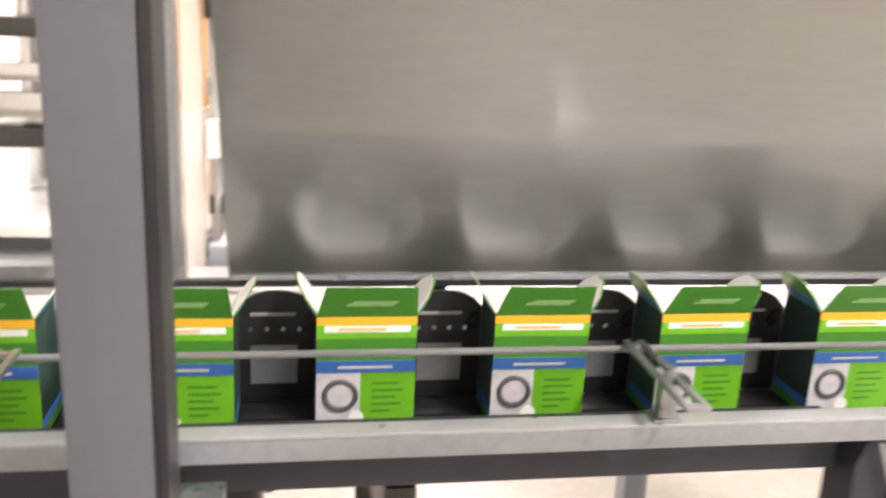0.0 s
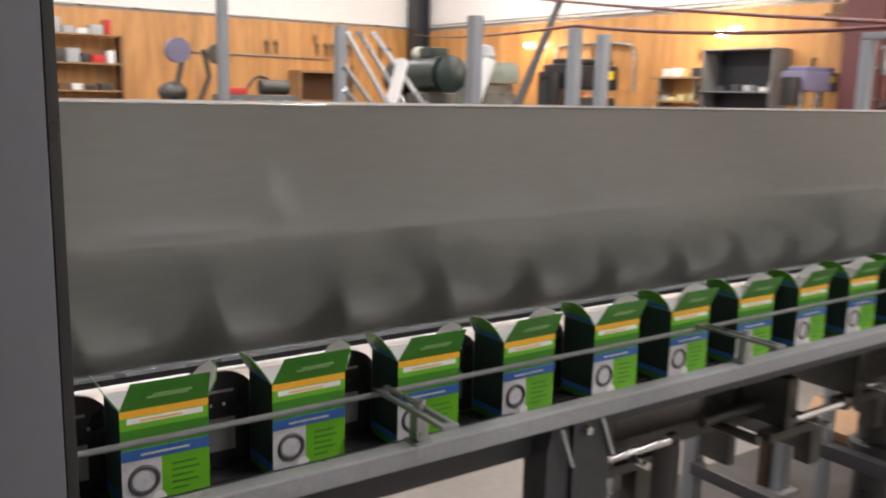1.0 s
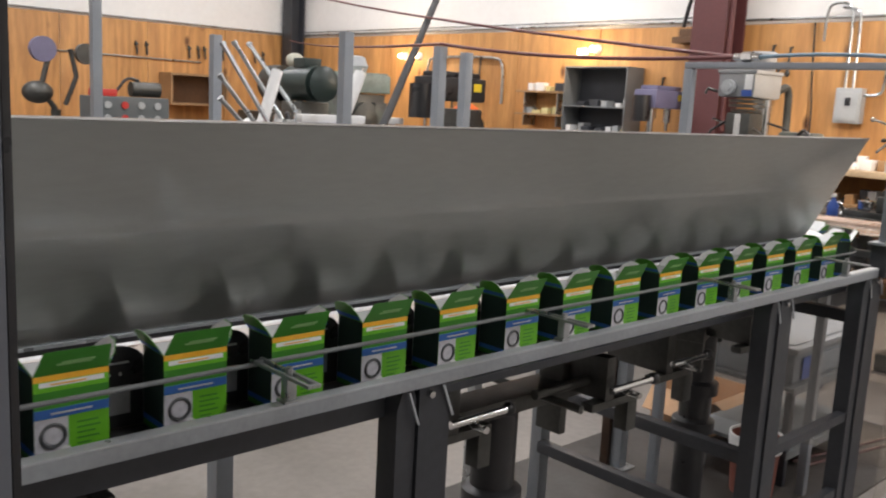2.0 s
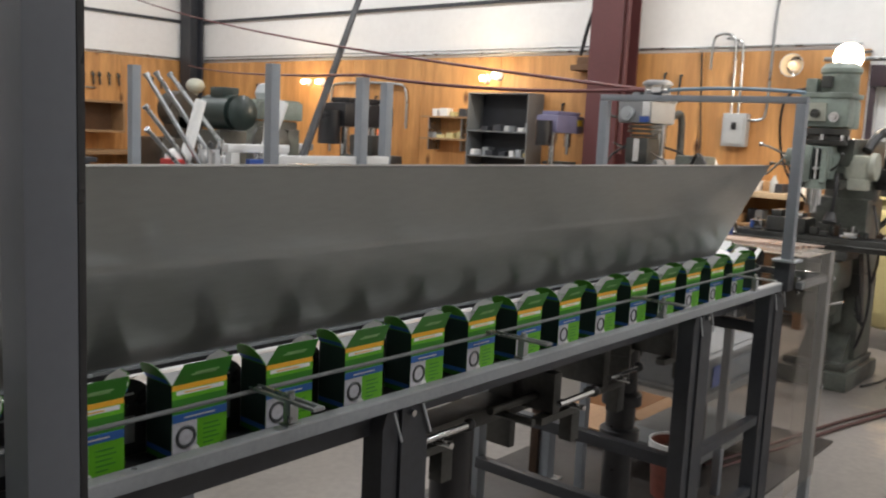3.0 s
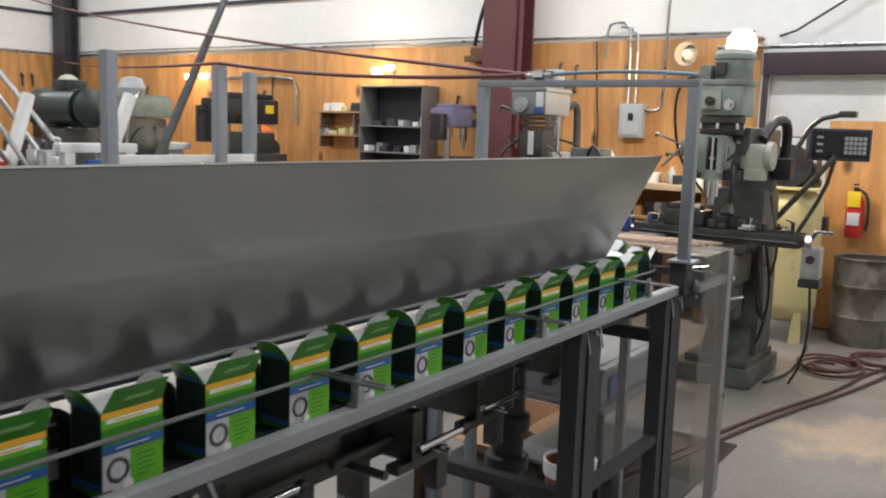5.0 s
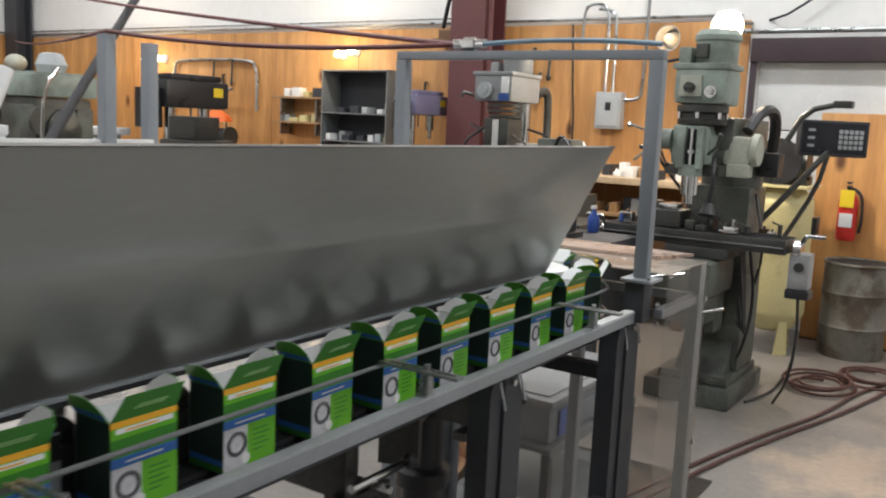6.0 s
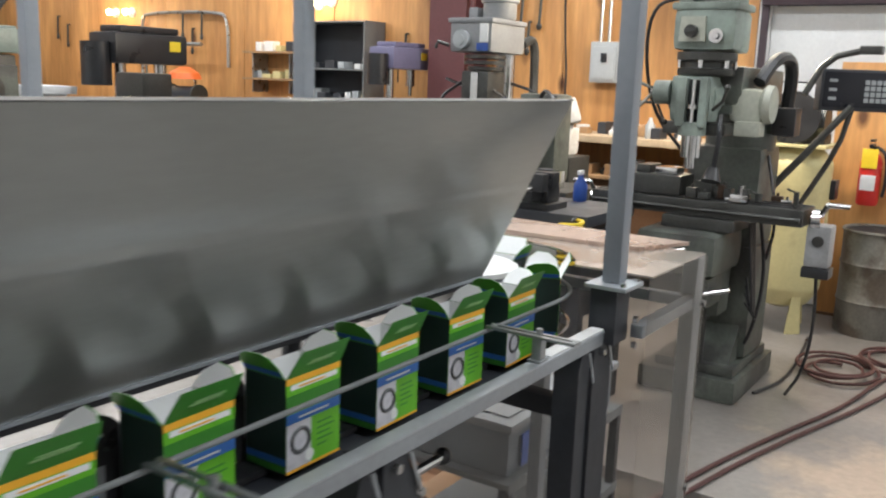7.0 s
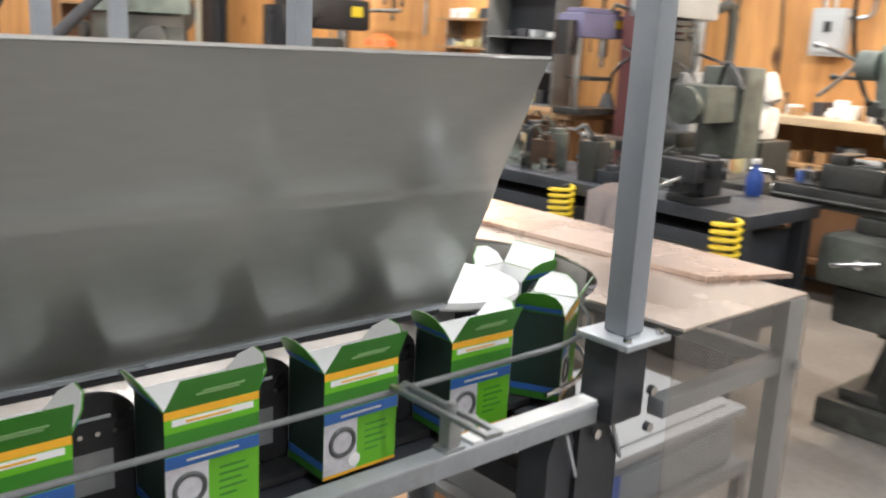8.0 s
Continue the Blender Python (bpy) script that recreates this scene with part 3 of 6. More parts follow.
def knee_mill():
    t = thing("milling_machine", "grey green knee milling machine standing on concrete", "milling machine", (4.66, 1.56, 0))
    Shape().box((0.0, -0.03, 0), (0.72, 0.47, 0.12), 0.03).box((0.05, 0.0, 0.12), (0.66, 0.40, 0.17), 0.02).slab([(0.10, 0.17), (0.30, 0.17), (0.30, 0.42)], 0.28, Matrix.Translation((0, 0.18, 0)) @ pose(0, 0, 0, 90, 0, 0)).done("base", MILL_DARK, t)
    Shape().box((0.24, 0.0, 0.17), (0.60, 0.32, 0.75), 0.04).box((0.22, 0.01, 0.74), (0.60, 0.38, 1.24), 0.05).done("column", MILL_DARK, t)
    Shape().box((0.04, 0.10, 0.42), (0.215, 0.28, 0.655), 0.02).done("knee_slide", MILL_DARK, t)
    Shape().box((-0.26, 0.05, 0.66), (0.2, 0.44, 0.86), 0.06).done("knee", MILL_DARK, t)
    Shape().box((-0.2, 0.08, 0.50), (0.035, 0.38, 0.655), 0.05).done("knee_bracket", MILL_DARK, t)
    Shape().rod((0.05, 0.19, 0.18), (0.05, 0.19, 0.45), 0.035).done("knee_screw", IRON, t)
    Shape().box((-0.13, 0.02, 0.862), (0.17, 0.36, 0.92), 0.01).done("saddle", IRON, t)
    tb = Shape().box((-0.10, -0.27, 0.922), (0.15, 0.74, 1.0), 0.008)
    for dx in (-0.05, 0.02, 0.09):
        Shape().box((dx - 0.008, -0.265, 1.001), (dx + 0.008, 0.735, 1.004)).done("slot", BLACK, t)
    tb.done("table", IRON, t)
    Shape().rod((-0.108, -0.26, 0.955), (-0.108, 0.73, 0.955), 0.008).done("scale_bar", IRON, t)
    for py, s in ((-0.33, -1), (0.745, 1)):
        h = Shape().lathe([(0.05, 0), (0.05, 0.04), (0.03, 0.05)], (0.02, py if s > 0 else py, 0.95), "y")
        h.pipe([(0.02, py + 0.02, 0.95), (-0.05, py + 0.03 * s, 1.03)], 0.012).pipe([(-0.05, py + 0.03 * s, 1.03), (-0.05, py + 0.12 * s, 1.03)], 0.012)
        h.done("crank_handle", CHROME, t)
    pf = Shape().box((-0.02, -0.38, 0.74), (0.10, -0.275, 0.93), 0.015)
    pf.done("power_feed", GALV, t, "pale grey power feed box with dials")
    Shape().box((-0.03, -0.39, 0.69), (0.09, -0.27, 0.738), 0.01).done("feed_base", BLACK, t)
    Shape().rod((-0.021, -0.33, 0.86), (-0.036, -0.33, 0.86), 0.025).done("dial", IRON, t)
    Shape().pipe([(0.03, -0.33, 0.69), (0.06, -0.34, 0.45), (0.12, -0.3, 0.2), (0.3, -0.2, 0.02)], 0.008, smooth=2).done("cable", BLACK, t)
    # vise and work on the table
    Shape().box((-0.08, 0.30, 1.006), (0.12, 0.55, 1.10), 0.012).box((-0.06, 0.46, 1.10), (0.10, 0.53, 1.14), 0.008).done("vise", IRON, t)
    Shape().box((-0.05, 0.33, 1.101), (0.06, 0.44, 1.135), 0.01).done("vise_jaw", CHROME, t)
    # turret, ram, head
    Shape().rod((0.40, 0.17, 1.22), (0.40, 0.17, 1.43), 0.17, n=28).done("turret", MILL_DARK, t)
    Shape().box((0.02, 0.08, 1.44), (0.78, 0.27, 1.62), 0.02).box((0.0, 0.12, 1.40), (0.5, 0.23, 1.44)).done("ram", MILL_DARK, t)
    hd = Shape().rod((-0.12, 0.27, 1.47), (0.03, 0.27, 1.47), 0.115, n=28).box((-0.17, 0.165, 1.36), (-0.02, 0.355, 1.57), 0.03)
    hd.box((-0.215, 0.17, 1.34), (-0.171, 0.205, 1.56), 0.01).box((-0.215, 0.265, 1.34), (-0.171, 0.31, 1.56), 0.01).rod((-0.16, 0.24, 1.30), (-0.16, 0.24, 1.36), 0.062, n=20)
    hd.rod((-0.14, 0.355, 1.49), (-0.14, 0.43, 1.49), 0.055, n=20)
    hd.done("head", MILL_GREEN, t)
    Shape().box((-0.176, 0.206, 1.35), (-0.1705, 0.264, 1.55)).done("quill_slot", BLACK, t)
    Shape().rod((-0.195, 0.235, 1.36), (-0.195, 0.235, 1.55), 0.010, n=10).rod((-0.195, 0.235, 1.42), (-0.195, 0.235, 1.44), 0.024, n=14).done("depth_stop", CHROME, t)
    Shape().lathe([(0.125, 1.572), (0.13, 1.58), (0.13, 1.60), (0.115, 1.605), (0.115, 1.63), (0.135, 1.64), (0.135, 1.675)], (-0.05, 0.235, 0), n=28).done("collar", IRON, t)
    for a in (20, 75, 130, 185, 240, 300):
        Shape().rod((-0.05 + 0.128 * math.cos(radians(a)), 0.235 + 0.128 * math.sin(radians(a)), 1.605), (-0.05 + 0.128 * math.cos(radians(a)), 0.235 + 0.128 * math.sin(radians(a)), 1.638), 0.011, n=6).done("clamp_nut", CHROME, t)
    gh = Shape().box((-0.15, 0.085, 1.68), (0.05, 0.375, 1.875), 0.045).lathe([(0.145, 1.68), (0.15, 1.70), (0.15, 1.84), (0.125, 1.885)], (0.02, 0.225, 0), n=28)
    gh.box((-0.155, 0.075, 1.862), (0.10, 0.385, 1.895), 0.014)
    gh.done("gear_housing", MILL_GREEN, t)
    Shape().slab([(-0.062, -0.055), (0.062, -0.055), (0.055, 0.055), (-0.055, 0.055)], 0.02, Matrix.Translation((-0.161, 0.275, 1.775)) @ pose(0, 0, 0, 90, 0, -90)).done("speed_plate", MILL_PALE, t, "pale speed selector plate")
    Shape().rod((-0.20, 0.275, 1.765), (-0.172, 0.275, 1.765), 0.028, n=16).box((-0.212, 0.25, 1.758), (-0.2005, 0.30, 1.772), 0.003).done("speed_dial", IRON, t)
    Shape().rod((-0.18, 0.165, 1.745), (-0.151, 0.165, 1.745), 0.032, n=18).rod((-0.20, 0.165, 1.745), (-0.181, 0.165, 1.745), 0.016, n=12).done("selector_knob", CHROME, t)
    Shape().lathe([(0.10, 1.886), (0.112, 1.90), (0.112, 2.02), (0.124, 2.03), (0.124, 2.055), (0.10, 2.085), (0.05, 2.095)], (0.09, 0.225, 0), n=32).done("motor", MILL_GREEN, t)
    Shape().box((-0.055, 0.235, 1.93), (-0.014, 0.30, 2.005), 0.006).done("motor_box", IRON, t)
    Shape().box((-0.03, 0.33, 1.90), (0.06, 0.40, 1.99), 0.012).done("pulley_guard", MILL_GREEN, t)
    Shape().pipe([(0.02, 0.40, 1.93), (-0.02, 0.52, 1.90), (0.0, 0.56, 1.70), (0.1, 0.54, 1.40), (0.2, 0.40, 1.2)], 0.009, smooth=2).done("motor_cable", BLACK, t)
    Shape().rod((-0.16, 0.24, 1.30), (-0.16, 0.24, 1.20), 0.045).rod((-0.16, 0.24, 1.20), (-0.16, 0.24, 1.15), 0.024).done("quill", CHROME, t)
    Shape().rod((-0.12, 0.43, 1.49), (-0.12, 0.46, 1.49), 0.02).pipe([(-0.12, 0.45, 1.49), (-0.22, 0.50, 1.40), (-0.26, 0.52, 1.37)], 0.008).done("feed_lever", CHROME, t)
    Shape().pipe([(-0.12, 0.44, 1.50), (-0.18, 0.55, 1.55), (-0.16, 0.60, 1.56)], 0.008).ball((-0.16, 0.60, 1.56), 0.016, n=8).done("feed_lever", CHROME, t)
    Shape().pipe([(-0.17, 0.15, 1.42), (-0.23, 0.09, 1.46), (-0.25, 0.07, 1.52)], 0.008).ball((-0.25, 0.07, 1.52), 0.014, n=8).done("brake_lever", IRON, t)
    Shape().pipe([(-0.15, 0.12, 1.40), (-0.2, 0.10, 1.30), (-0.18, 0.12, 1.15)], 0.012, smooth=2).rod((-0.20, 0.12, 1.10), (-0.18, 0.12, 1.16), 0.045, 0.025).done("task_lamp", BLACK, t)
    Shape().box((-0.12, 0.10, 1.30), (0.05, 0.40, 1.36), 0.02).done("head_bracket", IRON, t)
    for k, (cx, cy, cz) in enumerate(((-0.06, 0.02, 1.006), (0.03, 0.12, 1.006), (-0.04, 0.62, 1.006), (0.06, 0.22, 1.006))):
        Shape().box((cx - 0.035, cy - 0.04, cz), (cx + 0.035, cy + 0.04, cz + 0.035 + 0.012 * k), 0.006).rod((cx, cy, cz + 0.03), (cx, cy, cz + 0.075), 0.012, n=8).done("clamp_block", IRON if k % 2 else CHROME, t)
    for a in (0, 120, 240):
        Shape().pipe([(-0.10, 0.44, 1.44), (-0.12, 0.44 + 0.10 * math.cos(radians(a)), 1.44 + 0.10 * math.sin(radians(a)))], 0.007).ball((-0.12, 0.44 + 0.10 * math.cos(radians(a)), 1.44 + 0.10 * math.sin(radians(a))), 0.014, n=8).done("spoke_handle", IRON, t)
    Shape().pipe([(-0.26, 0.24, 0.78), (-0.33, 0.24, 0.78)], 0.02).pipe([(-0.33, 0.16, 0.80), (-0.33, 0.34, 0.76)], 0.01).done("cross_feed_handle", CHROME, t)
    Shape().pipe([(-0.19, 0.12, 0.60), (-0.30, 0.08, 0.60), (-0.30, -0.04, 0.64)], 0.011).done("knee_crank", CHROME, t)
    Shape().box((0.02, -0.02, 1.36), (0.16, 0.14, 1.52), 0.05).lathe([(0.085, 0), (0.09, 0.03), (0.07, 0.05)], (0.09, -0.05, 1.45), "y").box((0.0, -0.02, 1.30), (0.10, 0.10, 1.37), 0.015).done("feed_motor", MILL_PALE, t, "pale cream feed motor")
    Shape().box((0.28, -0.11, 1.30), (0.40, -0.005, 1.435), 0.008).done("switch_box", BLACK, t)
    Shape().pipe([(0.15, 0.04, 1.55), (0.28, 0.0, 1.68), (0.5, -0.03, 1.66), (0.55, 0.0, 1.36)], 0.032, smooth=3).done("flexible_duct", BLACK, t)
    Shape().pipe([(0.45, -0.1, 1.5), (0.50, -0.18, 1.68), (0.52, -0.34, 1.72)], 0.016, smooth=1).box((0.48, -0.42, 1.70), (0.56, -0.32, 1.74), 0.01).done("coolant_arm", IRON, t)
    Shape().pipe([(0.2, -0.01, 0.95), (0.25, -0.06, 0.6), (0.22, -0.02, 0.3), (0.3, 0.06, 0.19)], 0.009, smooth=2).pipe([(0.3, -0.0, 1.2), (0.18, -0.1, 0.9), (0.25, -0.05, 0.7)], 0.008, smooth=2).done("wiring", BLACK, t)
    rk = random.Random(8)
    for k in range(16):
        cx, cy = rk.uniform(-0.08, 0.12), -0.22 + k * 0.058
        hh, rr = rk.uniform(0.012, 0.07), rk.uniform(0.010, 0.026)
        b = Shape()
        if k % 3:
            b.box((cx - rr, cy - 0.025, 1.005), (cx + rr, cy + 0.025, 1.005 + hh), 0.003).rod((cx, cy, 1.005 + hh), (cx, cy, 1.02 + hh), 0.007, n=8)
        else:
            b.rod((cx, cy, 1.005), (cx, cy, 1.005 + hh), rr, n=12).pipe([(cx, cy, 1.0 + hh), (cx - 0.05, cy + 0.03, 1.02 + hh)], 0.005, 6)
        b.done("clamp_piece", (IRON, CHROME, RUST, MILL_DARK)[k % 4], t)
    for k in range(4):
        Shape().pipe([(0.0 + 0.03 * k, -0.02, 0.9), (-0.04 + 0.03 * k, -0.07, 0.6 - 0.05 * k), (0.06 + 0.02 * k, -0.06, 0.42), (0.12, 0.0, 0.62 - 0.04 * k)], 0.006, 6, smooth=2).done("oil_line", BLACK, t)
    Shape().pipe([(0.56, 0.05, 1.0), (0.62, -0.1, 1.2), (0.70, -0.28, 1.45)], 0.018).done("display_arm", IRON, t)
    return t


knee_mill()
dro = thing("digital_readout", "dark digital readout box with grey keys on an arm", "display", (5.42, 1.26, 1.53), turn=-56)
Shape().box((-0.20, 0.0, -0.105), (0.20, 0.07, 0.105), 0.01).done("case", DARK_STEEL, dro)
Shape().box((-0.185, -0.005, -0.085), (0.185, -0.001, 0.09), 0.001).done("face", SCREEN, dro)
for r in range(4):
    for c in range(5):
        Shape().box((0.02 + c * 0.03, -0.011, -0.06 + r * 0.03), (0.043 + c * 0.03, -0.006, -0.037 + r * 0.03), 0.002).done("key", PANEL_GREY, dro)
for r in range(3):
    Shape().box((-0.16, -0.008, -0.05 + r * 0.045), (-0.12 + r * 0.0, -0.006, -0.035 + r * 0.045)).done("button", PANEL_GREY, dro)
Shape().pipe([(-0.02, 0.03, -0.105), (-0.06, 0.04, -0.3), (-0.2, 0.12, -0.62)], 0.014, smooth=1).done("stem", IRON, dro)

# vertical air compressor
ac = thing("air_compressor", "cream vertical air compressor tank with a black pump", "compressor", (6.38, 1.74, 0))
Shape().lathe([(0.05, 0.14), (0.17, 0.18), (0.225, 0.27), (0.23, 0.30), (0.23, 1.05), (0.225, 1.09), (0.16, 1.17), (0.05, 1.20)], (0, 0, 0), n=32).done("tank", CREAM, ac)
for a in (100, 220, 340):
    c, s = math.cos(radians(a)), math.sin(radians(a))
    Shape().slab([(-0.05, 0), (0.05, 0), (0.03, 0.24), (-0.03, 0.24)], 0.012, Matrix.Translation((0.20 * c, 0.20 * s, 0)) @ pose(0, 0, 0, 90, 0, a - 90)).done("foot", CREAM, ac)
Shape().box((-0.24, -0.22, 1.18), (0.24, 0.22, 1.20), 0.004).done("deck", CREAM, ac)
Shape().rod((-0.05, -0.18, 1.34), (-0.05, -0.02, 1.34), 0.11, n=20).box((-0.1, -0.18, 1.2), (0.1, 0.0, 1.26)).done("motor", IRON, ac)
pm = Shape().box((-0.06, 0.05, 1.2), (0.10, 0.18, 1.36), 0.01)
for k in range(6):
    pm.box((-0.08, 0.03, 1.37 + k * 0.022), (0.12, 0.20, 1.38 + k * 0.022))
pm.done("pump", IRON, ac)
Shape().lathe([(0.16, 0), (0.16, 0.03), (0.05, 0.04)], (-0.2, 0.0, 1.36), "x", 28).done("belt_guard", BLACK, ac)
Shape().box((-0.235, -0.08, 0.80), (-0.228, 0.10, 0.83)).done("red_mark", RED, ac)
Shape().box((-0.236, 0.10, 0.74), (-0.229, 0.14, 0.79)).done("yellow_mark", YELLOW, ac)
Shape().box((-0.02, -0.26, 0.86), (0.1, -0.22, 0.98), 0.01).done("pressure_switch", BLACK, ac)

pw = thing("board_panel", "upright plywood board behind the fire extinguisher", "board")
Shape().box((6.90, 0.6, 0.02), (6.93, 1.62, 1.72), 0.004).done("board", PLY, pw)
Shape().box((6.90, 0.52, 0), (6.95, 0.598, 2.08), 0.004).done("white_trim", WHITE_PAINT, pw)
Shape().box((6.90, 0.6, 0), (6.95, 1.62, 0.019)).done("foot_batten", DARK_WOOD, pw)
fe = thing("fire_extinguisher", "red fire extinguisher with a yellow tag on a board", "extinguisher", (6.82, 1.36, 0.80))
Shape().lathe([(0.06, 0), (0.068, 0.02), (0.068, 0.28), (0.05, 0.325), (0.022, 0.345)], (0, 0, 0)).done("cylinder", RED, fe)
Shape().box((-0.072, -0.045, 0.10), (-0.067, 0.045, 0.20), 0.001).done("label", WHITE_PAINT, fe)
Shape().rod((0, 0, 0.345), (0, 0, 0.385), 0.02).done("valve", BLACK, fe)
Shape().box((-0.09, -0.012, 0.385), (0.03, 0.012, 0.40), 0.003).box((-0.08, -0.012, 0.415), (0.03, 0.012, 0.43), 0.003).done("lever", BLACK, fe)
Shape().box((-0.078, -0.045, 0.245), (-0.07, 0.05, 0.37), 0.003).done("tag", YELLOW, fe)
Shape().pipe([(0, -0.02, 0.38), (-0.02, -0.09, 0.34), (-0.01, -0.10, 0.15), (0, -0.085, 0.06)], 0.011, smooth=2).done("hose", BLACK, fe)
Shape().box((0.055, -0.03, 0.05), (0.0805, 0.03, 0.3), 0.003).done("bracket", IRON, fe)
tc = thing("trash_drum", "dented grey metal drum used as a bin", "drum", (6.62, 1.22, 0))
Shape().lathe([(0.215, 0), (0.22, 0.02), (0.22, 0.2), (0.228, 0.22), (0.22, 0.24), (0.22, 0.44), (0.228, 0.46), (0.22, 0.48), (0.222, 0.66)], (0, 0, 0), n=32).done("drum", DRUM, tc)
Shape().pipe([(0.222 * math.cos(2 * math.pi * k / 32), 0.222 * math.sin(2 * math.pi * k / 32), 0.668) for k in range(33)], 0.011, 8).done("rim", DRUM, tc)
Shape().rod((0, 0, 0.661), (0, 0, 0.664), 0.20, n=32).done("contents", RUBBER, tc)

# hoses on the floor


def hose_coil(x, y, r, turns, mat_, label):
    pts, rc = [], random.Random(int(x * 100))
    for k in range(turns * 20):
        a = 2 * math.pi * k / 20
        q = r * (0.8 + 0.25 * math.sin(k * 0.13 + x))
        pts.append((x + q * math.cos(a) * 1.25, y + q * math.sin(a), 0.014 + 0.012 * (k / 20) % 0.05 + 0.004 * rc.random()))
    tagged(Shape().pipe(pts, 0.009).done("air_hose", mat_), label, "hose")


hose_coil(5.55, 1.22, 0.20, 4, DARK_HOSE, "dull dark red air hose coiled on the floor")
hose_coil(5.95, 0.98, 0.22, 3, DARK_HOSE, "dull dark red air hose coiled on the floor")
for dy, mm in ((0.0, DARK_HOSE), (0.06, DARK_HOSE)):
    pts = [(2.75, 1.58 + dy, 0.013), (3.3, 1.45 + dy, 0.013), (3.8, 1.36 + dy, 0.013), (4.35, 1.22 + dy, 0.013), (5.0, 1.02 + dy, 0.013), (5.6, 0.88 + dy * 2, 0.013), (6.4, 0.72, 0.013), (6.95, 0.55, 0.013)]
    tagged(Shape().pipe(pts, 0.010, smooth=2).done("air_hose", mm), "long dark red air hose lying across concrete", "hose")
tagged(Shape().pipe([(4.9, 1.5, 0.012), (5.2, 1.42, 0.012), (5.7, 1.45, 0.012), (6.15, 1.5, 0.012)], 0.008, smooth=2).done("floor_cable", BLACK), "black cable lying on concrete beside the compressor", "cable")

# second mill beside the column
HEAD_GREY = mat("dull machine grey", (0.24, 0.245, 0.25), 0.42, 0, 0.15, 6, 50, 0.08)
m2 = thing("drill_mill", "small grey drilling and milling machine on a column", "milling machine", (5.30, 3.40, 0))
Shape().box((-0.25, -0.25, 0), (0.35, 0.25, 0.75), 0.02).done("stand", MILL_GREEN, m2)
Shape().box((-0.3, -0.3, 0.751), (0.3, 0.3, 0.85), 0.015).box((-0.2, -0.45, 0.95), (0.02, 0.4, 1.01), 0.008).box((-0.15, -0.1, 0.85), (0.0, 0.1, 0.95)).done("table", IRON, m2)
Shape().rod((0.22, 0, 0.85), (0.22, 0, 1.9), 0.065, n=24).done("column", CHROME, m2)
Shape().box((-0.18, -0.13, 1.68), (0.24, 0.17, 1.87), 0.03).box((-0.19, -0.14, 1.855), (0.24, 0.18, 1.885), 0.012).done("head", HEAD_GREY, m2)
Shape().lathe([(0.10, 1.886), (0.105, 1.90), (0.105, 1.985), (0.12, 1.99), (0.12, 2.01), (0.09, 2.03)], (0.06, -0.04, 0), n=28).done("motor", HEAD_GREY, m2)
Shape().box((-0.02, 0.075, 1.886), (0.08, 0.14, 1.96), 0.015).done("belt_guard", HEAD_GREY, m2)
Shape().box((-0.187, -0.11, 1.69), (-0.181, -0.03, 1.735), 0.002).done("blue_plate", BLUE, m2)
Shape().box((-0.187, -0.11, 1.74), (-0.181, -0.05, 1.85), 0.002).done("white_plate", WHITE_PAINT, m2)
Shape().rod((-0.215, 0.07, 1.755), (-0.181, 0.07, 1.755), 0.055, n=20).rod((-0.225, 0.07, 1.755), (-0.216, 0.07, 1.755), 0.03, n=16).done("dial", PANEL_GREY, m2)
Shape().pipe([(-0.18, 0.17, 1.72), (-0.22, 0.23, 1.74), (-0.23, 0.24, 1.70)], 0.012).done("speed_lever", IRON, m2)
for z in (1.575, 1.61, 1.645):
    Shape().rod((-0.03, 0.0, z), (-0.03, 0.0, z + 0.022), 0.13 if z > 1.6 else 0.11, n=24).done("collar", IRON, m2)
Shape().box((-0.13, -0.09, 1.36), (0.08, 0.11, 1.572), 0.03).rod((-0.06, 0, 1.36), (-0.06, 0, 1.22), 0.045).rod((-0.06, 0, 1.22), (-0.06, 0, 1.12), 0.02).done("quill_housing", IRON, m2)
Shape().box((-0.14, -0.02, 1.38), (-0.131, 0.03, 1.56)).done("depth_scale", CHROME, m2)
Shape().pipe([(-0.06, -0.08, 1.46), (-0.06, -0.2, 1.40), (-0.15, -0.3, 1.34)], 0.01).done("feed_handle", CHROME, m2)
Shape().pipe([(-0.06, 0.09, 1.46), (-0.16, 0.2, 1.52)], 0.01).done("feed_handle", CHROME, m2)
Shape().pipe([(0.3, -0.08, 1.75), (0.42, -0.1, 1.8), (0.44, -0.1, 1.55), (0.40, -0.12, 1.3)], 0.03, smooth=2).done("duct", IRON, m2)
Shape().pipe([(0.1, -0.12, 1.5), (0.05, -0.35, 1.45), (0.15, -0.45, 1.2)], 0.009, smooth=2).done("cable", BLACK, m2)
rag = Shape().box((5.56, 2.94, 1.06), (5.74, 3.18, 1.24), 0.04).box((5.56, 3.0, 1.20), (5.72, 3.20, 1.36), 0.05, pose(0, 0, 0, 24, 8, 10)).box((5.54, 2.90, 1.26), (5.66, 2.99, 1.42), 0.03, pose(0, 0, 0, -18, 12, 30)).box((5.50, 2.92, 1.10), (5.60, 3.06, 1.30), 0.04, pose(0, 0, 0, 12, 20, 40)).rod((5.55, 3.24, 1.25), (5.70, 3.24, 1.25), 0.09, n=18)
tagged(rag.done("tool_grinder", mat("dirty white cover", (0.62, 0.60, 0.57), 0.6, 0, 0.25, 7, 40, 0.3)), "small machine under a crumpled white cover", "machine")
sd = Shape().box((5.48, 2.88, 0), (5.78, 3.22, 1.06), 0.01)
tagged(sd.done("pedestal", IRON), "dark pedestal under the covered machine", "stand")

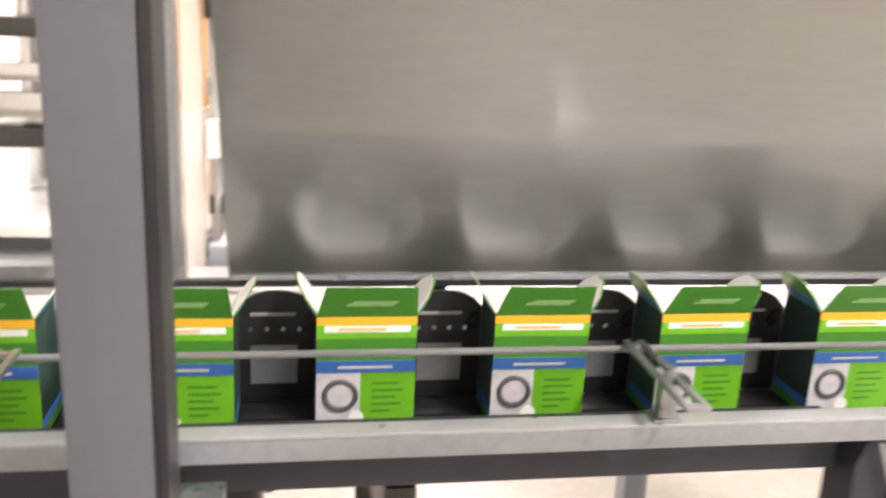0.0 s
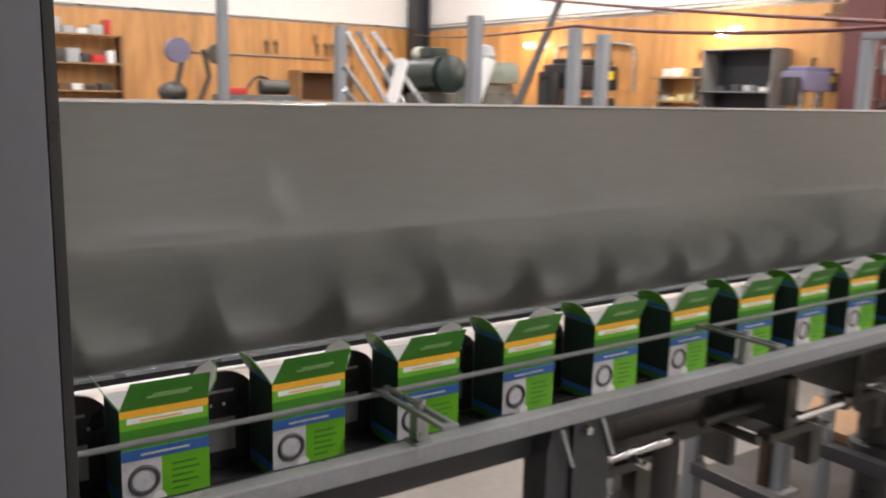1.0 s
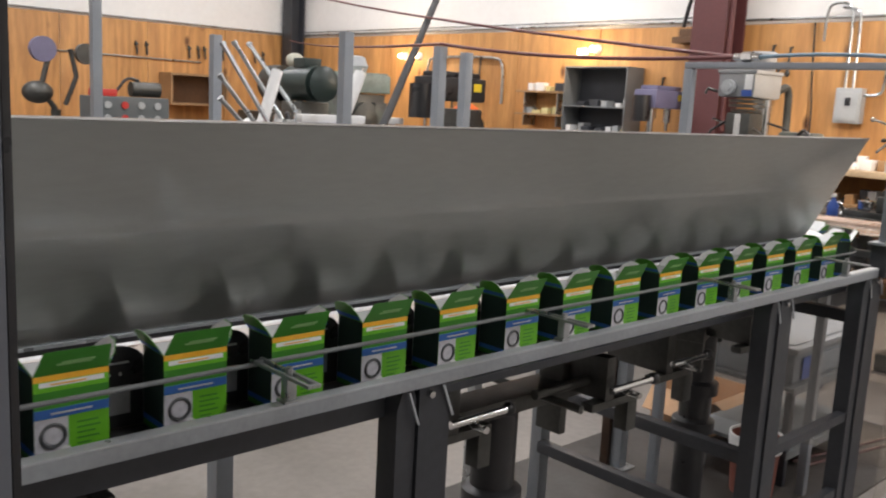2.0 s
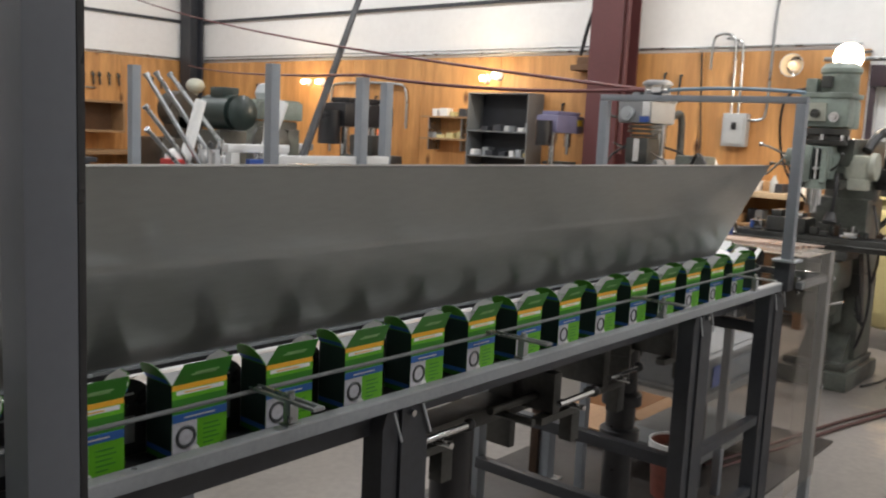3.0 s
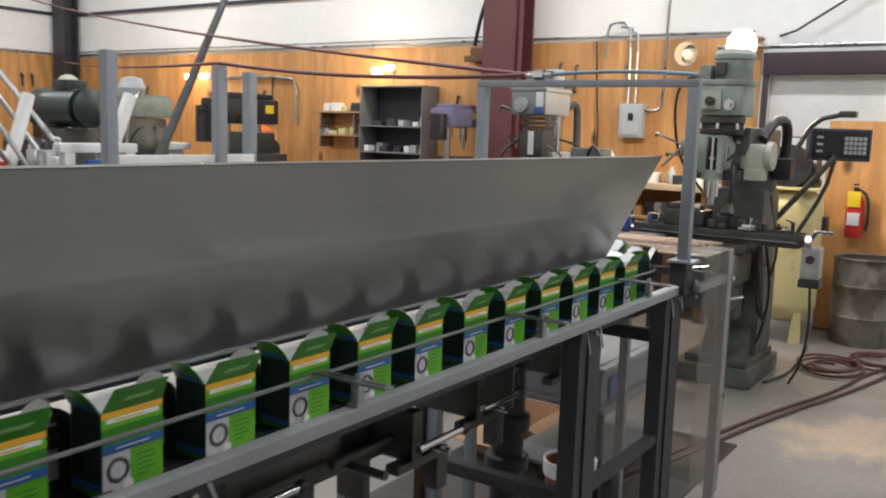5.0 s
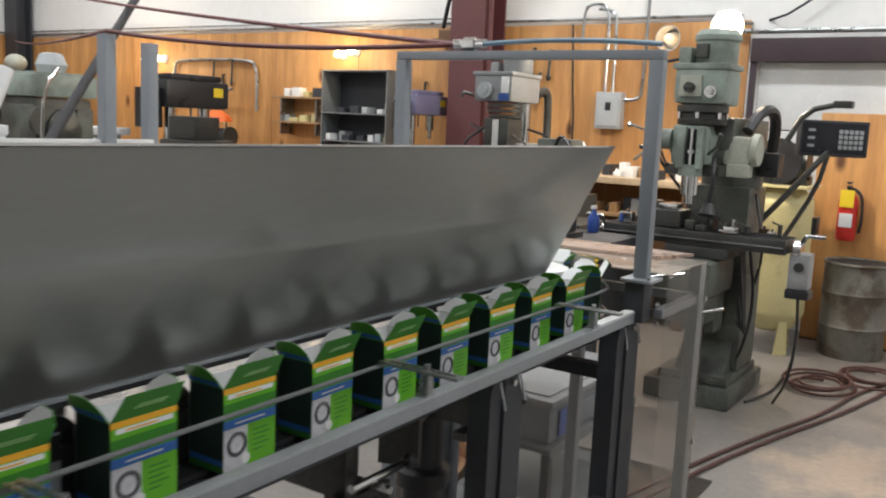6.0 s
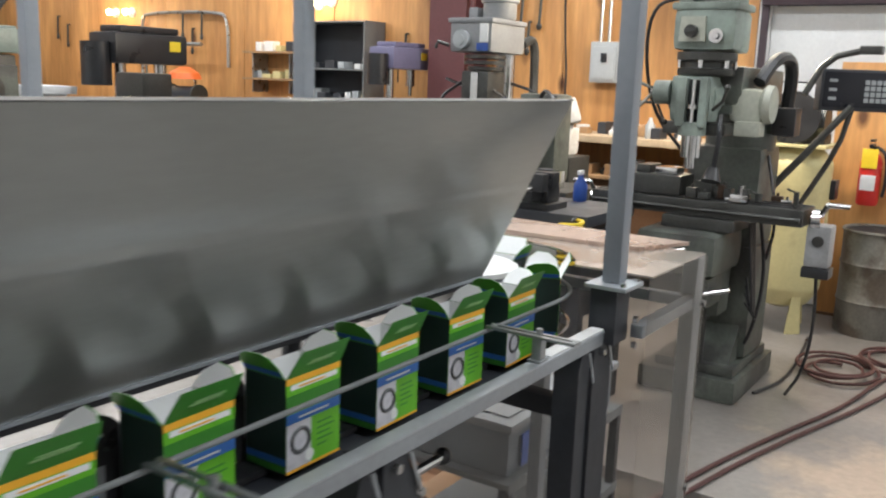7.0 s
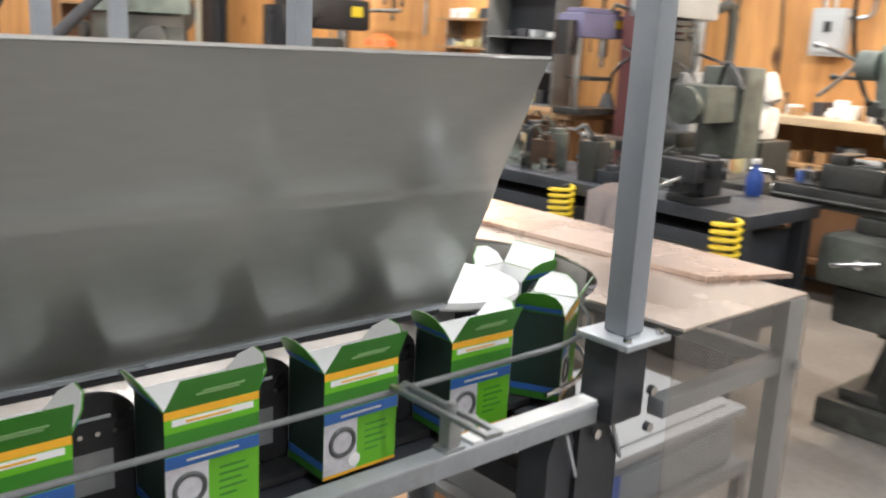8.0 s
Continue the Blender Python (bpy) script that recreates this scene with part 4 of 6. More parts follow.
rs = random.Random(21)
for k in range(40):
    y = 2.42 + (k % 20) * 0.085
    x, z, tall = (6.46 + 0.25 * rs.random(), 1.15, 0.16) if k < 20 else (6.44 + 0.12 * rs.random(), 0.865, 0.13)
    h = rs.uniform(0.03, tall)
    mm = rs.choice([IRON, PANEL_GREY, WHITE_PAINT, CHROME, DARK_STEEL, BENCH_WOOD, WHITE_PAINT])
    s = Shape()
    if k % 4 == 0:
        s.lathe([(0.03, 0), (0.034, 0.01), (0.034, h * 0.7), (0.015, h), (0.012, h + 0.02)], (x, y, z), n=12)
    else:
        s.box((x, y, z), (x + rs.uniform(0.08, 0.25), y + 0.065, z + h), 0.006)
    tagged(s.done("bench_item", mm), "small shop item standing on the pale workbench", "item", "items on the pale bench")
dm = thing("surface_grinder", "dark cluttered grinding machine with handwheels", "machine", (4.80, 2.62, 0))
Shape().box((0, 0, 0), (0.45, 0.55, 0.86), 0.03).done("base", IRON, dm)
Shape().box((-0.08, -0.1, 0.862), (0.4, 0.62, 0.94), 0.01).done("table", IRON, dm)
Shape().box((0.25, 0.15, 0.941), (0.45, 0.40, 1.45), 0.03).done("column", MILL_DARK, dm)
Shape().box((-0.02, 0.18, 1.18), (0.30, 0.38, 1.36), 0.03).rod((-0.06, 0.28, 1.26), (0.0, 0.28, 1.26), 0.09, n=20).done("spindle_head", MILL_DARK, dm)
for py, pz, r in ((0.05, 0.74, 0.09), (0.42, 0.70, 0.075)):
    w = Shape().pipe([(-0.05, py + r * math.cos(2 * math.pi * q / 20), pz + r * math.sin(2 * math.pi * q / 20)) for q in range(21)], 0.01, 6)
    w.pipe([(-0.05, py - r, pz), (-0.05, py + r, pz)], 0.008).pipe([(-0.05, py, pz - r), (-0.05, py, pz + r)], 0.008).rod((-0.06, py, pz), (0.0, py, pz), 0.02)
    w.done("handwheel", CHROME, dm)
Shape().pipe([(0.1, 0.2, 1.37), (0.0, 0.1, 1.5), (-0.05, -0.02, 1.35)], 0.012, smooth=2).done("coolant_line", BLACK, dm)
Shape().box((-0.06, 0.0, 0.941), (0.10, 0.12, 1.04), 0.01).done("work_block", CHROME, dm)
Shape().box((-0.04, 0.45, 0.941), (0.16, 0.58, 1.02), 0.012).done("work_block", CHROME, dm)

# body of the second mill: column, knee, cranks
Shape().box((0.02, -0.16, 0.851), (0.34, 0.20, 1.30), 0.05).box((-0.02, -0.13, 1.30), (0.44, 0.16, 1.40), 0.03).done("body", HEAD_GREY, m2)
for k, (py, s) in enumerate(((-0.47, -1), (0.42, 1))):
    Shape().rod((-0.09, py, 0.98), (-0.09, py + 0.05 * s, 0.98), 0.045, n=16).pipe([(-0.09, py + 0.05 * s, 0.98), (-0.16, py + 0.06 * s, 1.03), (-0.16, py + 0.13 * s, 1.03)], 0.011).done("table_crank", CHROME, m2)
Shape().box((-0.20, -0.24, 1.011), (0.0, -0.06, 1.09), 0.01).box((-0.17, -0.05, 1.011), (-0.02, 0.06, 1.12), 0.012).done("vise", IRON, m2)
Shape().rod((-0.22, -0.15, 1.05), (-0.34, -0.15, 1.05), 0.012).pipe([(-0.33, -0.22, 1.06), (-0.33, -0.08, 1.04)], 0.008).done("vise_handle", CHROME, m2)
Shape().pipe([(-0.1, 0.12, 1.5), (-0.2, 0.22, 1.40), (-0.18, 0.26, 1.25)], 0.010, smooth=1).rod((-0.18, 0.26, 1.18), (-0.18, 0.26, 1.26), 0.05, 0.025).done("task_lamp", BLACK, m2)

# bench with vise, beyond the line's end
vb = thing("vise_bench", "cluttered dark steel bench with an oily top", "workbench", (3.95, 2.04, 0))
Shape().box((0, 0, 0.90), (0.53, 3.6, 0.95), 0.004).done("top", DARK_STEEL, vb)
for px in (0.04, 0.49):
    for py in (0.05, 1.8, 3.55):
        Shape().box((px - 0.03, py - 0.03, 0), (px + 0.03, py + 0.03, 0.899)).done("leg", DARK_STEEL, vb)
Shape().box((0.03, 0.08, 0.45), (0.50, 3.52, 0.85), 0.004).done("drawer_block", DARK_STEEL, vb)
for dk in range(4):
    Shape().box((0.018, 0.12 + dk * 0.86, 0.50), (0.0295, 0.92 + dk * 0.86, 0.80), 0.003).done("drawer_front", IRON, vb)
    Shape().pipe([(0.02, 0.40 + dk * 0.86, 0.72), (-0.012, 0.42 + dk * 0.86, 0.72), (-0.012, 0.62 + dk * 0.86, 0.72), (0.02, 0.64 + dk * 0.86, 0.72)], 0.006, 6).done("drawer_handle", CHROME, vb)
vs = thing("bench_vise", "black bench vise with a steel handle", "vise", (4.02, 2.32, 0.95))
Shape().box((-0.06, -0.08, 0), (0.14, 0.08, 0.03), 0.005).box((-0.02, -0.06, 0.03), (0.10, 0.06, 0.10), 0.015).box((-0.02, -0.08, 0.10), (0.05, 0.08, 0.17), 0.01).done("body", BLACK, vs)
Shape().box((-0.12, -0.08, 0.09), (-0.06, 0.08, 0.17), 0.01).box((-0.12, -0.03, 0.05), (0.0, 0.03, 0.09)).done("jaw", BLACK, vs)
Shape().rod((-0.22, 0, 0.08), (-0.12, 0, 0.08), 0.012).rod((-0.21, -0.08, 0.12), (-0.21, 0.08, 0.04), 0.007).done("handle", CHROME, vs)
bt = thing("spray_bottle", "blue spray bottle on the steel bench", "bottle", (4.42, 2.30, 0.95))
Shape().lathe([(0.03, 0), (0.034, 0.01), (0.034, 0.08), (0.013, 0.115), (0.012, 0.13)], (0, 0, 0), n=16).done("bottle", BLUE, bt)
Shape().box((-0.03, -0.009, 0.13), (0.018, 0.009, 0.15), 0.003).done("trigger", WHITE_PAINT, bt)
rs = random.Random(11)
for k in range(52):
    x, y = (rs.uniform(4.0, 4.30), 2.45 + k * 0.125) if k < 26 else (rs.uniform(3.98, 4.30), 2.30 + (k - 26) * 0.085)
    w, d, h = rs.uniform(0.05, 0.16), rs.uniform(0.04, 0.055), rs.uniform(0.03, 0.22)
    mm = rs.choice([IRON, HEAD_GREY, DARK_STEEL, CHROME, IRON, MILL_DARK, RUST])
    s = Shape()
    if k % 3 == 0:
        s.rod((x, y, 0.95), (x, y, 0.95 + h), d, n=14).rod((x, y, 0.95 + h), (x, y, 0.97 + h), d * 0.7, n=14)
    else:
        s.box((x, y, 0.95), (x + w, y + 2 * d, 0.95 + h), 0.006).box((x + 0.01, y + 0.01, 0.95 + h), (x + w * 0.6, y + d, 0.975 + h), 0.004)
    if k % 2 == 0:
        s.pipe([(x + 0.02, y + 0.02, 0.95 + h), (x - 0.03, y + 0.04, 1.02 + h), (x - 0.05, y + 0.07, 0.99 + h)], 0.007)
    tagged(s.done("bench_part", mm), "greasy machine part lying on the steel bench", "part", "parts on the bench")


def coil_hose(x, y, z0, z1, r, turns):
    pts = [(x + r * math.cos(2 * math.pi * k / 12), y + r * math.sin(2 * math.pi * k / 12), z0 + (z1 - z0) * k / (12 * turns)) for k in range(12 * turns + 1)]
    tagged(Shape().pipe(pts, 0.008, 6).done("coil_hose", YELLOW), "yellow coiled air hose hanging from the steel bench", "hose")


coil_hose(3.90, 2.09, 0.74, 0.935, 0.05, 7)
coil_hose(3.90, 2.87, 0.78, 0.935, 0.05, 6)
rag_bm = Shape()
folds = [[rag_bm.bm.verts.new((3.935 + 0.012 * math.sin(5.5 * u * math.pi) * v - 0.03 * v, 2.52 + 0.24 * u * (1 - 0.3 * v) + 0.05 * v, 0.956 - 0.26 * v + 0.03 * math.sin(4 * u))) for v in [q / 6 for q in range(7)]] for u in [q / 16 for q in range(17)]]
for a, b in zip(folds, folds[1:]):
    for q in range(6):
        rag_bm.bm.faces.new((a[q], a[q + 1], b[q + 1], b[q]))
bmesh.ops.solidify(rag_bm.bm, geom=rag_bm.bm.faces[:], thickness=0.004)
tagged(rag_bm.done("shop_rag", mat("greyish pink cloth", (0.50, 0.43, 0.41), 0.8, 0, 0.15, 8, 90, 0.3)), "greyish pink shop rag hanging over the steel bench", "rag")
for hy in (2.09, 2.87):
    tagged(Shape().pipe([(3.90, hy, 0.93), (3.925, hy, 0.938), (3.951, hy, 0.938)], 0.006).done("hose_hook", IRON), "thin steel hook that carries a coiled hose", "hook")

# ---- conveyor line ----
XT, YC, R, YB, ZB, PITCH, SPEED = 2.0, 1.4305, 0.165, 1.2655, 0.998, 0.1892, 0.1902
XL = -2.75

cv = thing("conveyor", "aluminium conveyor frame on dark steel legs", "conveyor", (0, 0, 0))
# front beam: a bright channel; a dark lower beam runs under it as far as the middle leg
# shade on the upright face is put into its colour; the top is lighter
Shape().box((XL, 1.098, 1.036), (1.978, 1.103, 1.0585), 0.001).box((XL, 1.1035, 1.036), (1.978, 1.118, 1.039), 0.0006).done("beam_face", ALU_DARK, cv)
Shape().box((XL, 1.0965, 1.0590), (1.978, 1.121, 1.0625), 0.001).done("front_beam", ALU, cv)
Shape().box((1.765, 1.099, 1.0630), (1.978, 1.124, 1.0665), 0.0008).done("end_strip", WHITE_PAINT, cv, "white strip on the beam's end")
Shape().box((XL, 1.140, 0.982), (-0.070, 1.185, 1.034), 0.002).done("lower_beam", DARK_STEEL, cv)
Shape().box((XL, 1.80, 1.036), (2.0, 1.808, 1.062), 0.001).done("rear_beam", ALU, cv)
Shape().box((XL, 1.20, 0.968), (XT, 1.66, 0.985)).rod((XT, YC, 0.968), (XT, YC, 0.985), 0.215, n=40).done("bed", DARK_STEEL, cv)
Shape().box((XL, 1.319, 0.9855), (XT - 0.07, 1.41, 1.098), 0.002).done("chain_guide", GUIDE, cv, "dull grey chain guide")
for y in (1.93,):
    Shape().box((XL, y, 0.98), (2.02, y + 0.05, 1.03), 0.003).done("rear_tube", DARK_STEEL, cv)


def gusset_leg(x, w=0.12, top=1.034):
    """A leg of two dark plates whose outer top corners are cut at a slant, bolted under the beam."""
    Shape().slab([(0, 0), (w * 0.36, 0), (w * 0.36, top - 0.02), (w * 0.30, top), (w * 0.10, top), (0, top - 0.035)], 0.05, Matrix.Translation((x, 1.135, 0)) @ pose(0, 0, 0, 90, 0, 0)).done("leg", DARK_STEEL, cv)
    Shape().slab([(w * 0.38, 0), (w, 0), (w, top - 0.05), (w * 0.78, top), (w * 0.38, top)], 0.066, Matrix.Translation((x, 1.137, 0)) @ pose(0, 0, 0, 90, 0, 0)).done("leg", DARK_STEEL, cv)
    for dx, dz, s in ((w * 0.12, top - 0.002, 0.024), (w * 0.79, top - 0.001, 0.026)):
        Shape().slab([(0, 0), (0.005, 0), (s + 0.005, -0.062), (s, -0.062)], 0.003, Matrix.Translation((x + dx, 1.099, dz)) @ pose(0, 0, 0, 90, 0, 0)).done("gusset_edge", ALU, cv)
    Shape().rod((x + w * 0.55, 1.103, top - 0.012), (x + w * 0.55, 1.092, top - 0.012), 0.007, n=6).done("bolt", CHROME, cv)


gusset_leg(-1.41, top=0.986)
gusset_leg(-0.068)
gusset_leg(1.275)
gusset_leg(1.905, 0.13)
# rear and inner legs, cross ties
for x, y in ((0.05, 1.95), (1.35, 1.95), (2.02, 2.06), (-1.3, 1.95)):
    Shape().box((x, y, 0.02), (x + 0.05, y + 0.05, 0.98), 0.003).done("rear_leg", POST_GREY, cv)
    Shape().box((x - 0.03, y - 0.03, 0), (x + 0.08, y + 0.08, 0.02), 0.003).done("foot_plate", ZINC, cv)
for z in (0.30, 0.52):
    Shape().box((1.33, 1.16, z), (1.37, 1.95, z + 0.04), 0.003).done("cross_tie", DARK_STEEL, cv)
Shape().box((1.39, 1.115, 0.28), (1.97, 1.145, 0.31)).box((1.39, 1.115, 0.55), (1.97, 1.145, 0.58)).done("cross_tie", DARK_STEEL, cv)

# end posts: dark below, grey above on a flange
gf = thing("end_guard", "grey tube guard frame standing at the conveyor's end", "guard", (0, 0, 0))
Shape().box((1.984, 1.080, 1.035), (2.047, 1.134, 1.139), 0.004).done("lower_post", DARK_STEEL, gf)
Shape().box((1.978, 1.062, 1.140), (2.068, 1.145, 1.148), 0.002).done("flange", ALU, gf)
for bx, by in ((1.99, 1.072), (2.056, 1.072), (2.056, 1.134)):
    Shape().rod((bx, by, 1.148), (bx, by, 1.154), 0.006, n=6).done("bolt", CHROME, gf)
Shape().box((2.005, 1.086, 1.149), (2.041, 1.122, 1.705), 0.004).done("post", POST_GREY, gf)
Shape().box((2.005, 1.880, 0.0), (2.041, 1.916, 1.705), 0.004).done("post", POST_GREY, gf)
Shape().box((2.007, 1.0865, 1.706), (2.039, 1.9155, 1.730), 0.003).done("top_rail", POST_GREY, gf)
Shape().box((2.0, 1.145, 0.86), (2.04, 1.87, 0.90), 0.003).done("end_rail", DARK_STEEL, gf)
Shape().rod((2.028, 1.62, 1.75), (2.028, 1.72, 1.75), 0.014).rod((2.028, 1.65, 1.75), (2.028, 1.69, 1.75), 0.02, n=6).done("hose_coupling", CHROME, gf)
for z in (1.03, 1.08):
    Shape().rod((2.035, 1.064, z), (2.035, 1.056, z), 0.007, n=6).done("bolt", CHROME, gf)

lp = thing("guard_post", "grey square guard post with a black edge strip", "post", (-0.80, 0.928, 0))
Shape().box((0, 0, 0), (0.057, 0.057, 2.6), 0.003).done("post", mat("pale grey post paint", (0.125, 0.135, 0.155), 0.42, 0.0, 0.06, 5, 70, 0.05), lp)
Shape().box((0.0575, 0.0, 0), (0.066, 0.054, 2.6), 0.001).done("edge_strip", BLACK, lp)
Shape().box((0.05, 0.058, 1.005), (0.09, 0.168, 1.02), 0.002).rod((0.062, 0.12, 1.035), (0.062, 0.12, 1.021), 0.01, n=6).done("bracket", ZINC, lp)
Shape().box((-0.05, -0.05, 0), (0.11, 0.11, 0.012)).done("foot_plate", POST_GREY, lp)

# side guide rod on slotted clamps
gr = thing("guide_rail", "thin steel guide rod on slotted clamp brackets", "guide rail", (0, 0, 0))
arc = [(XT + 0.226 * math.sin(a), YC - 0.2245 * math.cos(a), 1.097) for a in [radians(6 * k) for k in range(0, 17)]]
Shape().pipe([(XL, 1.206, 1.097), (XT - 0.2, 1.206, 1.097), *arc], 0.0040, 10).done("rod", SHELF_GREY, gr)
Shape().pipe([(p[0], p[1], 1.03) for p in arc], 0.004, 8).done("lower_rod", CHROME, gr)
for x in (-2.2, -1.55, -0.92, -0.29, 0.37, 1.05, 1.738):
    Shape().box((x - 0.009, 1.100, 1.0668), (x + 0.009, 1.118, 1.102), 0.003).box((x - 0.014, 1.098, 1.0628), (x + 0.014, 1.122, 1.0666), 0.001).rod((x, 1.109, 1.102), (x, 1.109, 1.118), 0.006, n=8).done("clamp_post", ZINC, gr)
    arm = Shape().box((x - 0.012, 1.04, 1.1025), (x - 0.005, 1.205, 1.108), 0.001).box((x + 0.005, 1.04, 1.1025), (x + 0.012, 1.205, 1.108), 0.001).box((x - 0.0045, 1.04, 1.1025), (x + 0.0045, 1.05, 1.108), 0.001).box((x - 0.0045, 1.19, 1.1025), (x + 0.0045, 1.2, 1.108), 0.001)
    arm.done("slotted_arm", ZINC, gr)

# leaning stainless sheet over the line
sheet = thing("chute_sheet", "leaning brushed stainless steel chute sheet", "metal sheet", (0, 0, 0))
prof = [(1.338 - 0.184 * q - d * 0.88, 1.1385 + 0.3435 * q - d * 0.47) for q, d in ((0.0, 0.0017), (0.15, 0.0017), (0.3, 0.0017), (0.45, 0.0017), (0.515, 0.0018), (0.527, 0.0018), (0.540, 0.0012), (0.556, 0.0002), (0.570, 0.0), (0.7, 0.0), (0.85, 0.0), (1.0, 0.0))]
s = Shape()
grid = []
for k in range(61):
    f = k / 60
    row = []
    for y, z in prof:
        h = (z - 1.1385) / 0.3435
        x = -0.722 + f * (1.926 - 0.026 * h + 0.722)
        row.append(s.bm.verts.new((x, y + 0.0004 * math.sin(7 * f + 2 * h) + 0.00008 * math.sin(23 * f + 5 * h), z)))
    grid.append(row)
for a, b in zip(grid, grid[1:]):
    for i in range(len(prof) - 1):
        s.bm.faces.new((a[i], a[i + 1], b[i + 1], b[i]))
back = [[s.bm.verts.new(v.co + Vector((0, 0.0022, 0.0015))) for v in row] for row in grid]
for a, b in zip(back, back[1:]):
    for i in range(len(prof) - 1):
        s.bm.faces.new((a[i], b[i], b[i + 1], a[i + 1]))
n_ = len(prof) - 1
for k in range(60):
    s.bm.faces.new((grid[k][0], grid[k + 1][0], back[k + 1][0], back[k][0]))
    s.bm.faces.new((grid[k][n_], back[k][n_], back[k + 1][n_], grid[k + 1][n_]))
for i in range(n_):
    s.bm.faces.new((grid[0][i], back[0][i], back[0][i + 1], grid[0][i + 1]))
    s.bm.faces.new((grid[60][i], grid[60][i + 1], back[60][i + 1], back[60][i]))
s.done("sheet", STAINLESS, sheet)
Shape().box((-0.722, 1.150, 1.4835), (1.899, 1.156, 1.4865)).done("rolled_edge", CHROME, sheet)
Shape().box((-2.6, 1.334, 1.1265), (1.91, 1.346, 1.1345), 0.001).done("foot_angle", RUBBER, sheet)
# added strip imitates the bright reflection along the sheet's bottom edge
Shape().box((-0.72, 1.3320, 1.1355), (1.92, 1.3375, 1.1400)).done("glint_strip", ALU, sheet, "bright strip standing in for a reflection")
for x in (-0.5, 0.5, 1.4):
    Shape().box((x, 1.3465, 1.099), (x + 0.03, 1.358, 1.16), 0.002).done("stay", DARK_STEEL, sheet)
inner = Shape().box((-2.6, 1.425, 0.986), (1.85, 1.535, 1.09))
tagged(inner.done("chain_cover", GALV, smooth=False), "grey sheet metal cover between the two runs of the line", "cover")

# end table with clear guards
et = thing("end_table", "sheet metal end table with clear acrylic guards", "table", (0, 0, 0))
arc_in = [(XT + 0.232 * math.sin(a), YC - 0.232 * math.cos(a)) for a in [radians(8 * k) for k in range(1, 23)]]
Shape().slab([(2.0695, 1.2085), *arc_in[2:], (2.0, 1.93), (2.388, 1.93), (2.388, 1.046), (2.0695, 1.046)], 0.004, Matrix.Translation((0, 0, 1.157))).done("top_plate", COPPER, et)
Shape().slab([(2.30, 1.165), (2.45, 1.105), (2.47, 1.93), (2.27, 1.93)], 0.008, Matrix.Translation((0, 0, 1.1635))).done("board", mat("stained copper toned sheet", (0.55, 0.43, 0.36), 0.28, 0.6, 0.22, 5, 50, 0.06, second=(0.40, 0.24, 0.17), amount=0.4), et, "copper toned sheet metal")
Shape().box((2.05, 1.050, 1.04), (2.376, 1.075, 1.065), 0.002).box((2.350, 1.076, 1.04), (2.376, 1.90, 1.065), 0.002).done("rail", ALU_DARK, et)
for ly, s in ((1.045, 1), (1.905, -1)):
    Shape().box((2.338, ly, 0.0), (2.384, ly + 0.004 * s, 1.154), 0.001).box((2.380, ly + 0.0045 * s, 0.0), (2.384, ly + 0.046 * s, 1.154), 0.001).done("leg", ALU_DARK, et)
Shape().box((2.050, 1.040, 0.25), (2.385, 1.044, 1.154)).done("clear_panel", ACRYLIC, et)
Shape().box((2.387, 1.043, 0.25), (2.391, 1.90, 1.154)).done("clear_panel", ACRYLIC, et)
for bz in (1.053, 0.62):
    Shape().rod((2.362, 1.0395, bz), (2.362, 1.030, bz), 0.008, n=6).done("bolt", CHROME, et)
band = Shape()
bp = [[band.bm.verts.new((XT + q * math.sin(a), YC - q * math.cos(a), z)) for z in (1.06, 1.154)] for q in (0.2285, 0.2305) for a in [radians(60 + 6 * k) for k in range(22)]]
for o in (0, 22):
    for k in range(21):
        band.bm.faces.new((bp[o + k][0], bp[o + k + 1][0], bp[o + k + 1][1], bp[o + k][1]))
band.done("curved_guide", FROST, et, "frosted curved plastic guide")
Shape().lathe([(0.02, 0), (0.112, 0), (0.116, 0.004), (0.116, 0.014), (0.108, 0.018), (0.03, 0.02), (0.02, 0.03)], (XT, YC, 1.125), n=40).rod((XT, YC, 0.985), (XT, YC, 1.15), 0.02).done("turn_wheel", mat("white nylon", (0.7, 0.7, 0.69), 0.4), et)

# things under the line
ub = thing("drive_unit", "dark gear motor with brackets under the conveyor", "motor", (0.50, 1.40, 0))
Shape().rod((0, 0, 0.05), (0, 0, 0.80), 0.055, n=20).lathe([(0.075, 0), (0.075, 0.04), (0.06, 0.05)], (0, 0, 0.42)).lathe([(0.075, 0), (0.075, 0.04), (0.06, 0.05)], (0, 0, 0.56)).done("cylinder", BLACK, ub)
Shape().box((-0.09, -0.09, 0), (0.09, 0.09, 0.05), 0.004).done("base", IRON, ub)
Shape().box((-0.25, -0.05, 0.80), (0.30, 0.05, 0.84), 0.003).box((-0.25, -0.05, 0.70), (-0.22, 0.05, 0.80)).box((0.20, -0.04, 0.70), (0.225, 0.04, 0.967), 0.003).done("bracket", IRON, ub)
Shape().rod((0.02, -0.10, 0.86), (0.26, -0.10, 0.86), 0.012).rod((0.1, -0.18, 0.83), (0.1, 0.2, 0.83), 0.010).done("shaft", IRON, ub)
ub2 = copy_thing(ub, pose(1.73, 1.57, 0, 0, 0, 20))
ub3 = copy_thing(ub, pose(-0.75, 1.6, 0, 0, 0, -10))
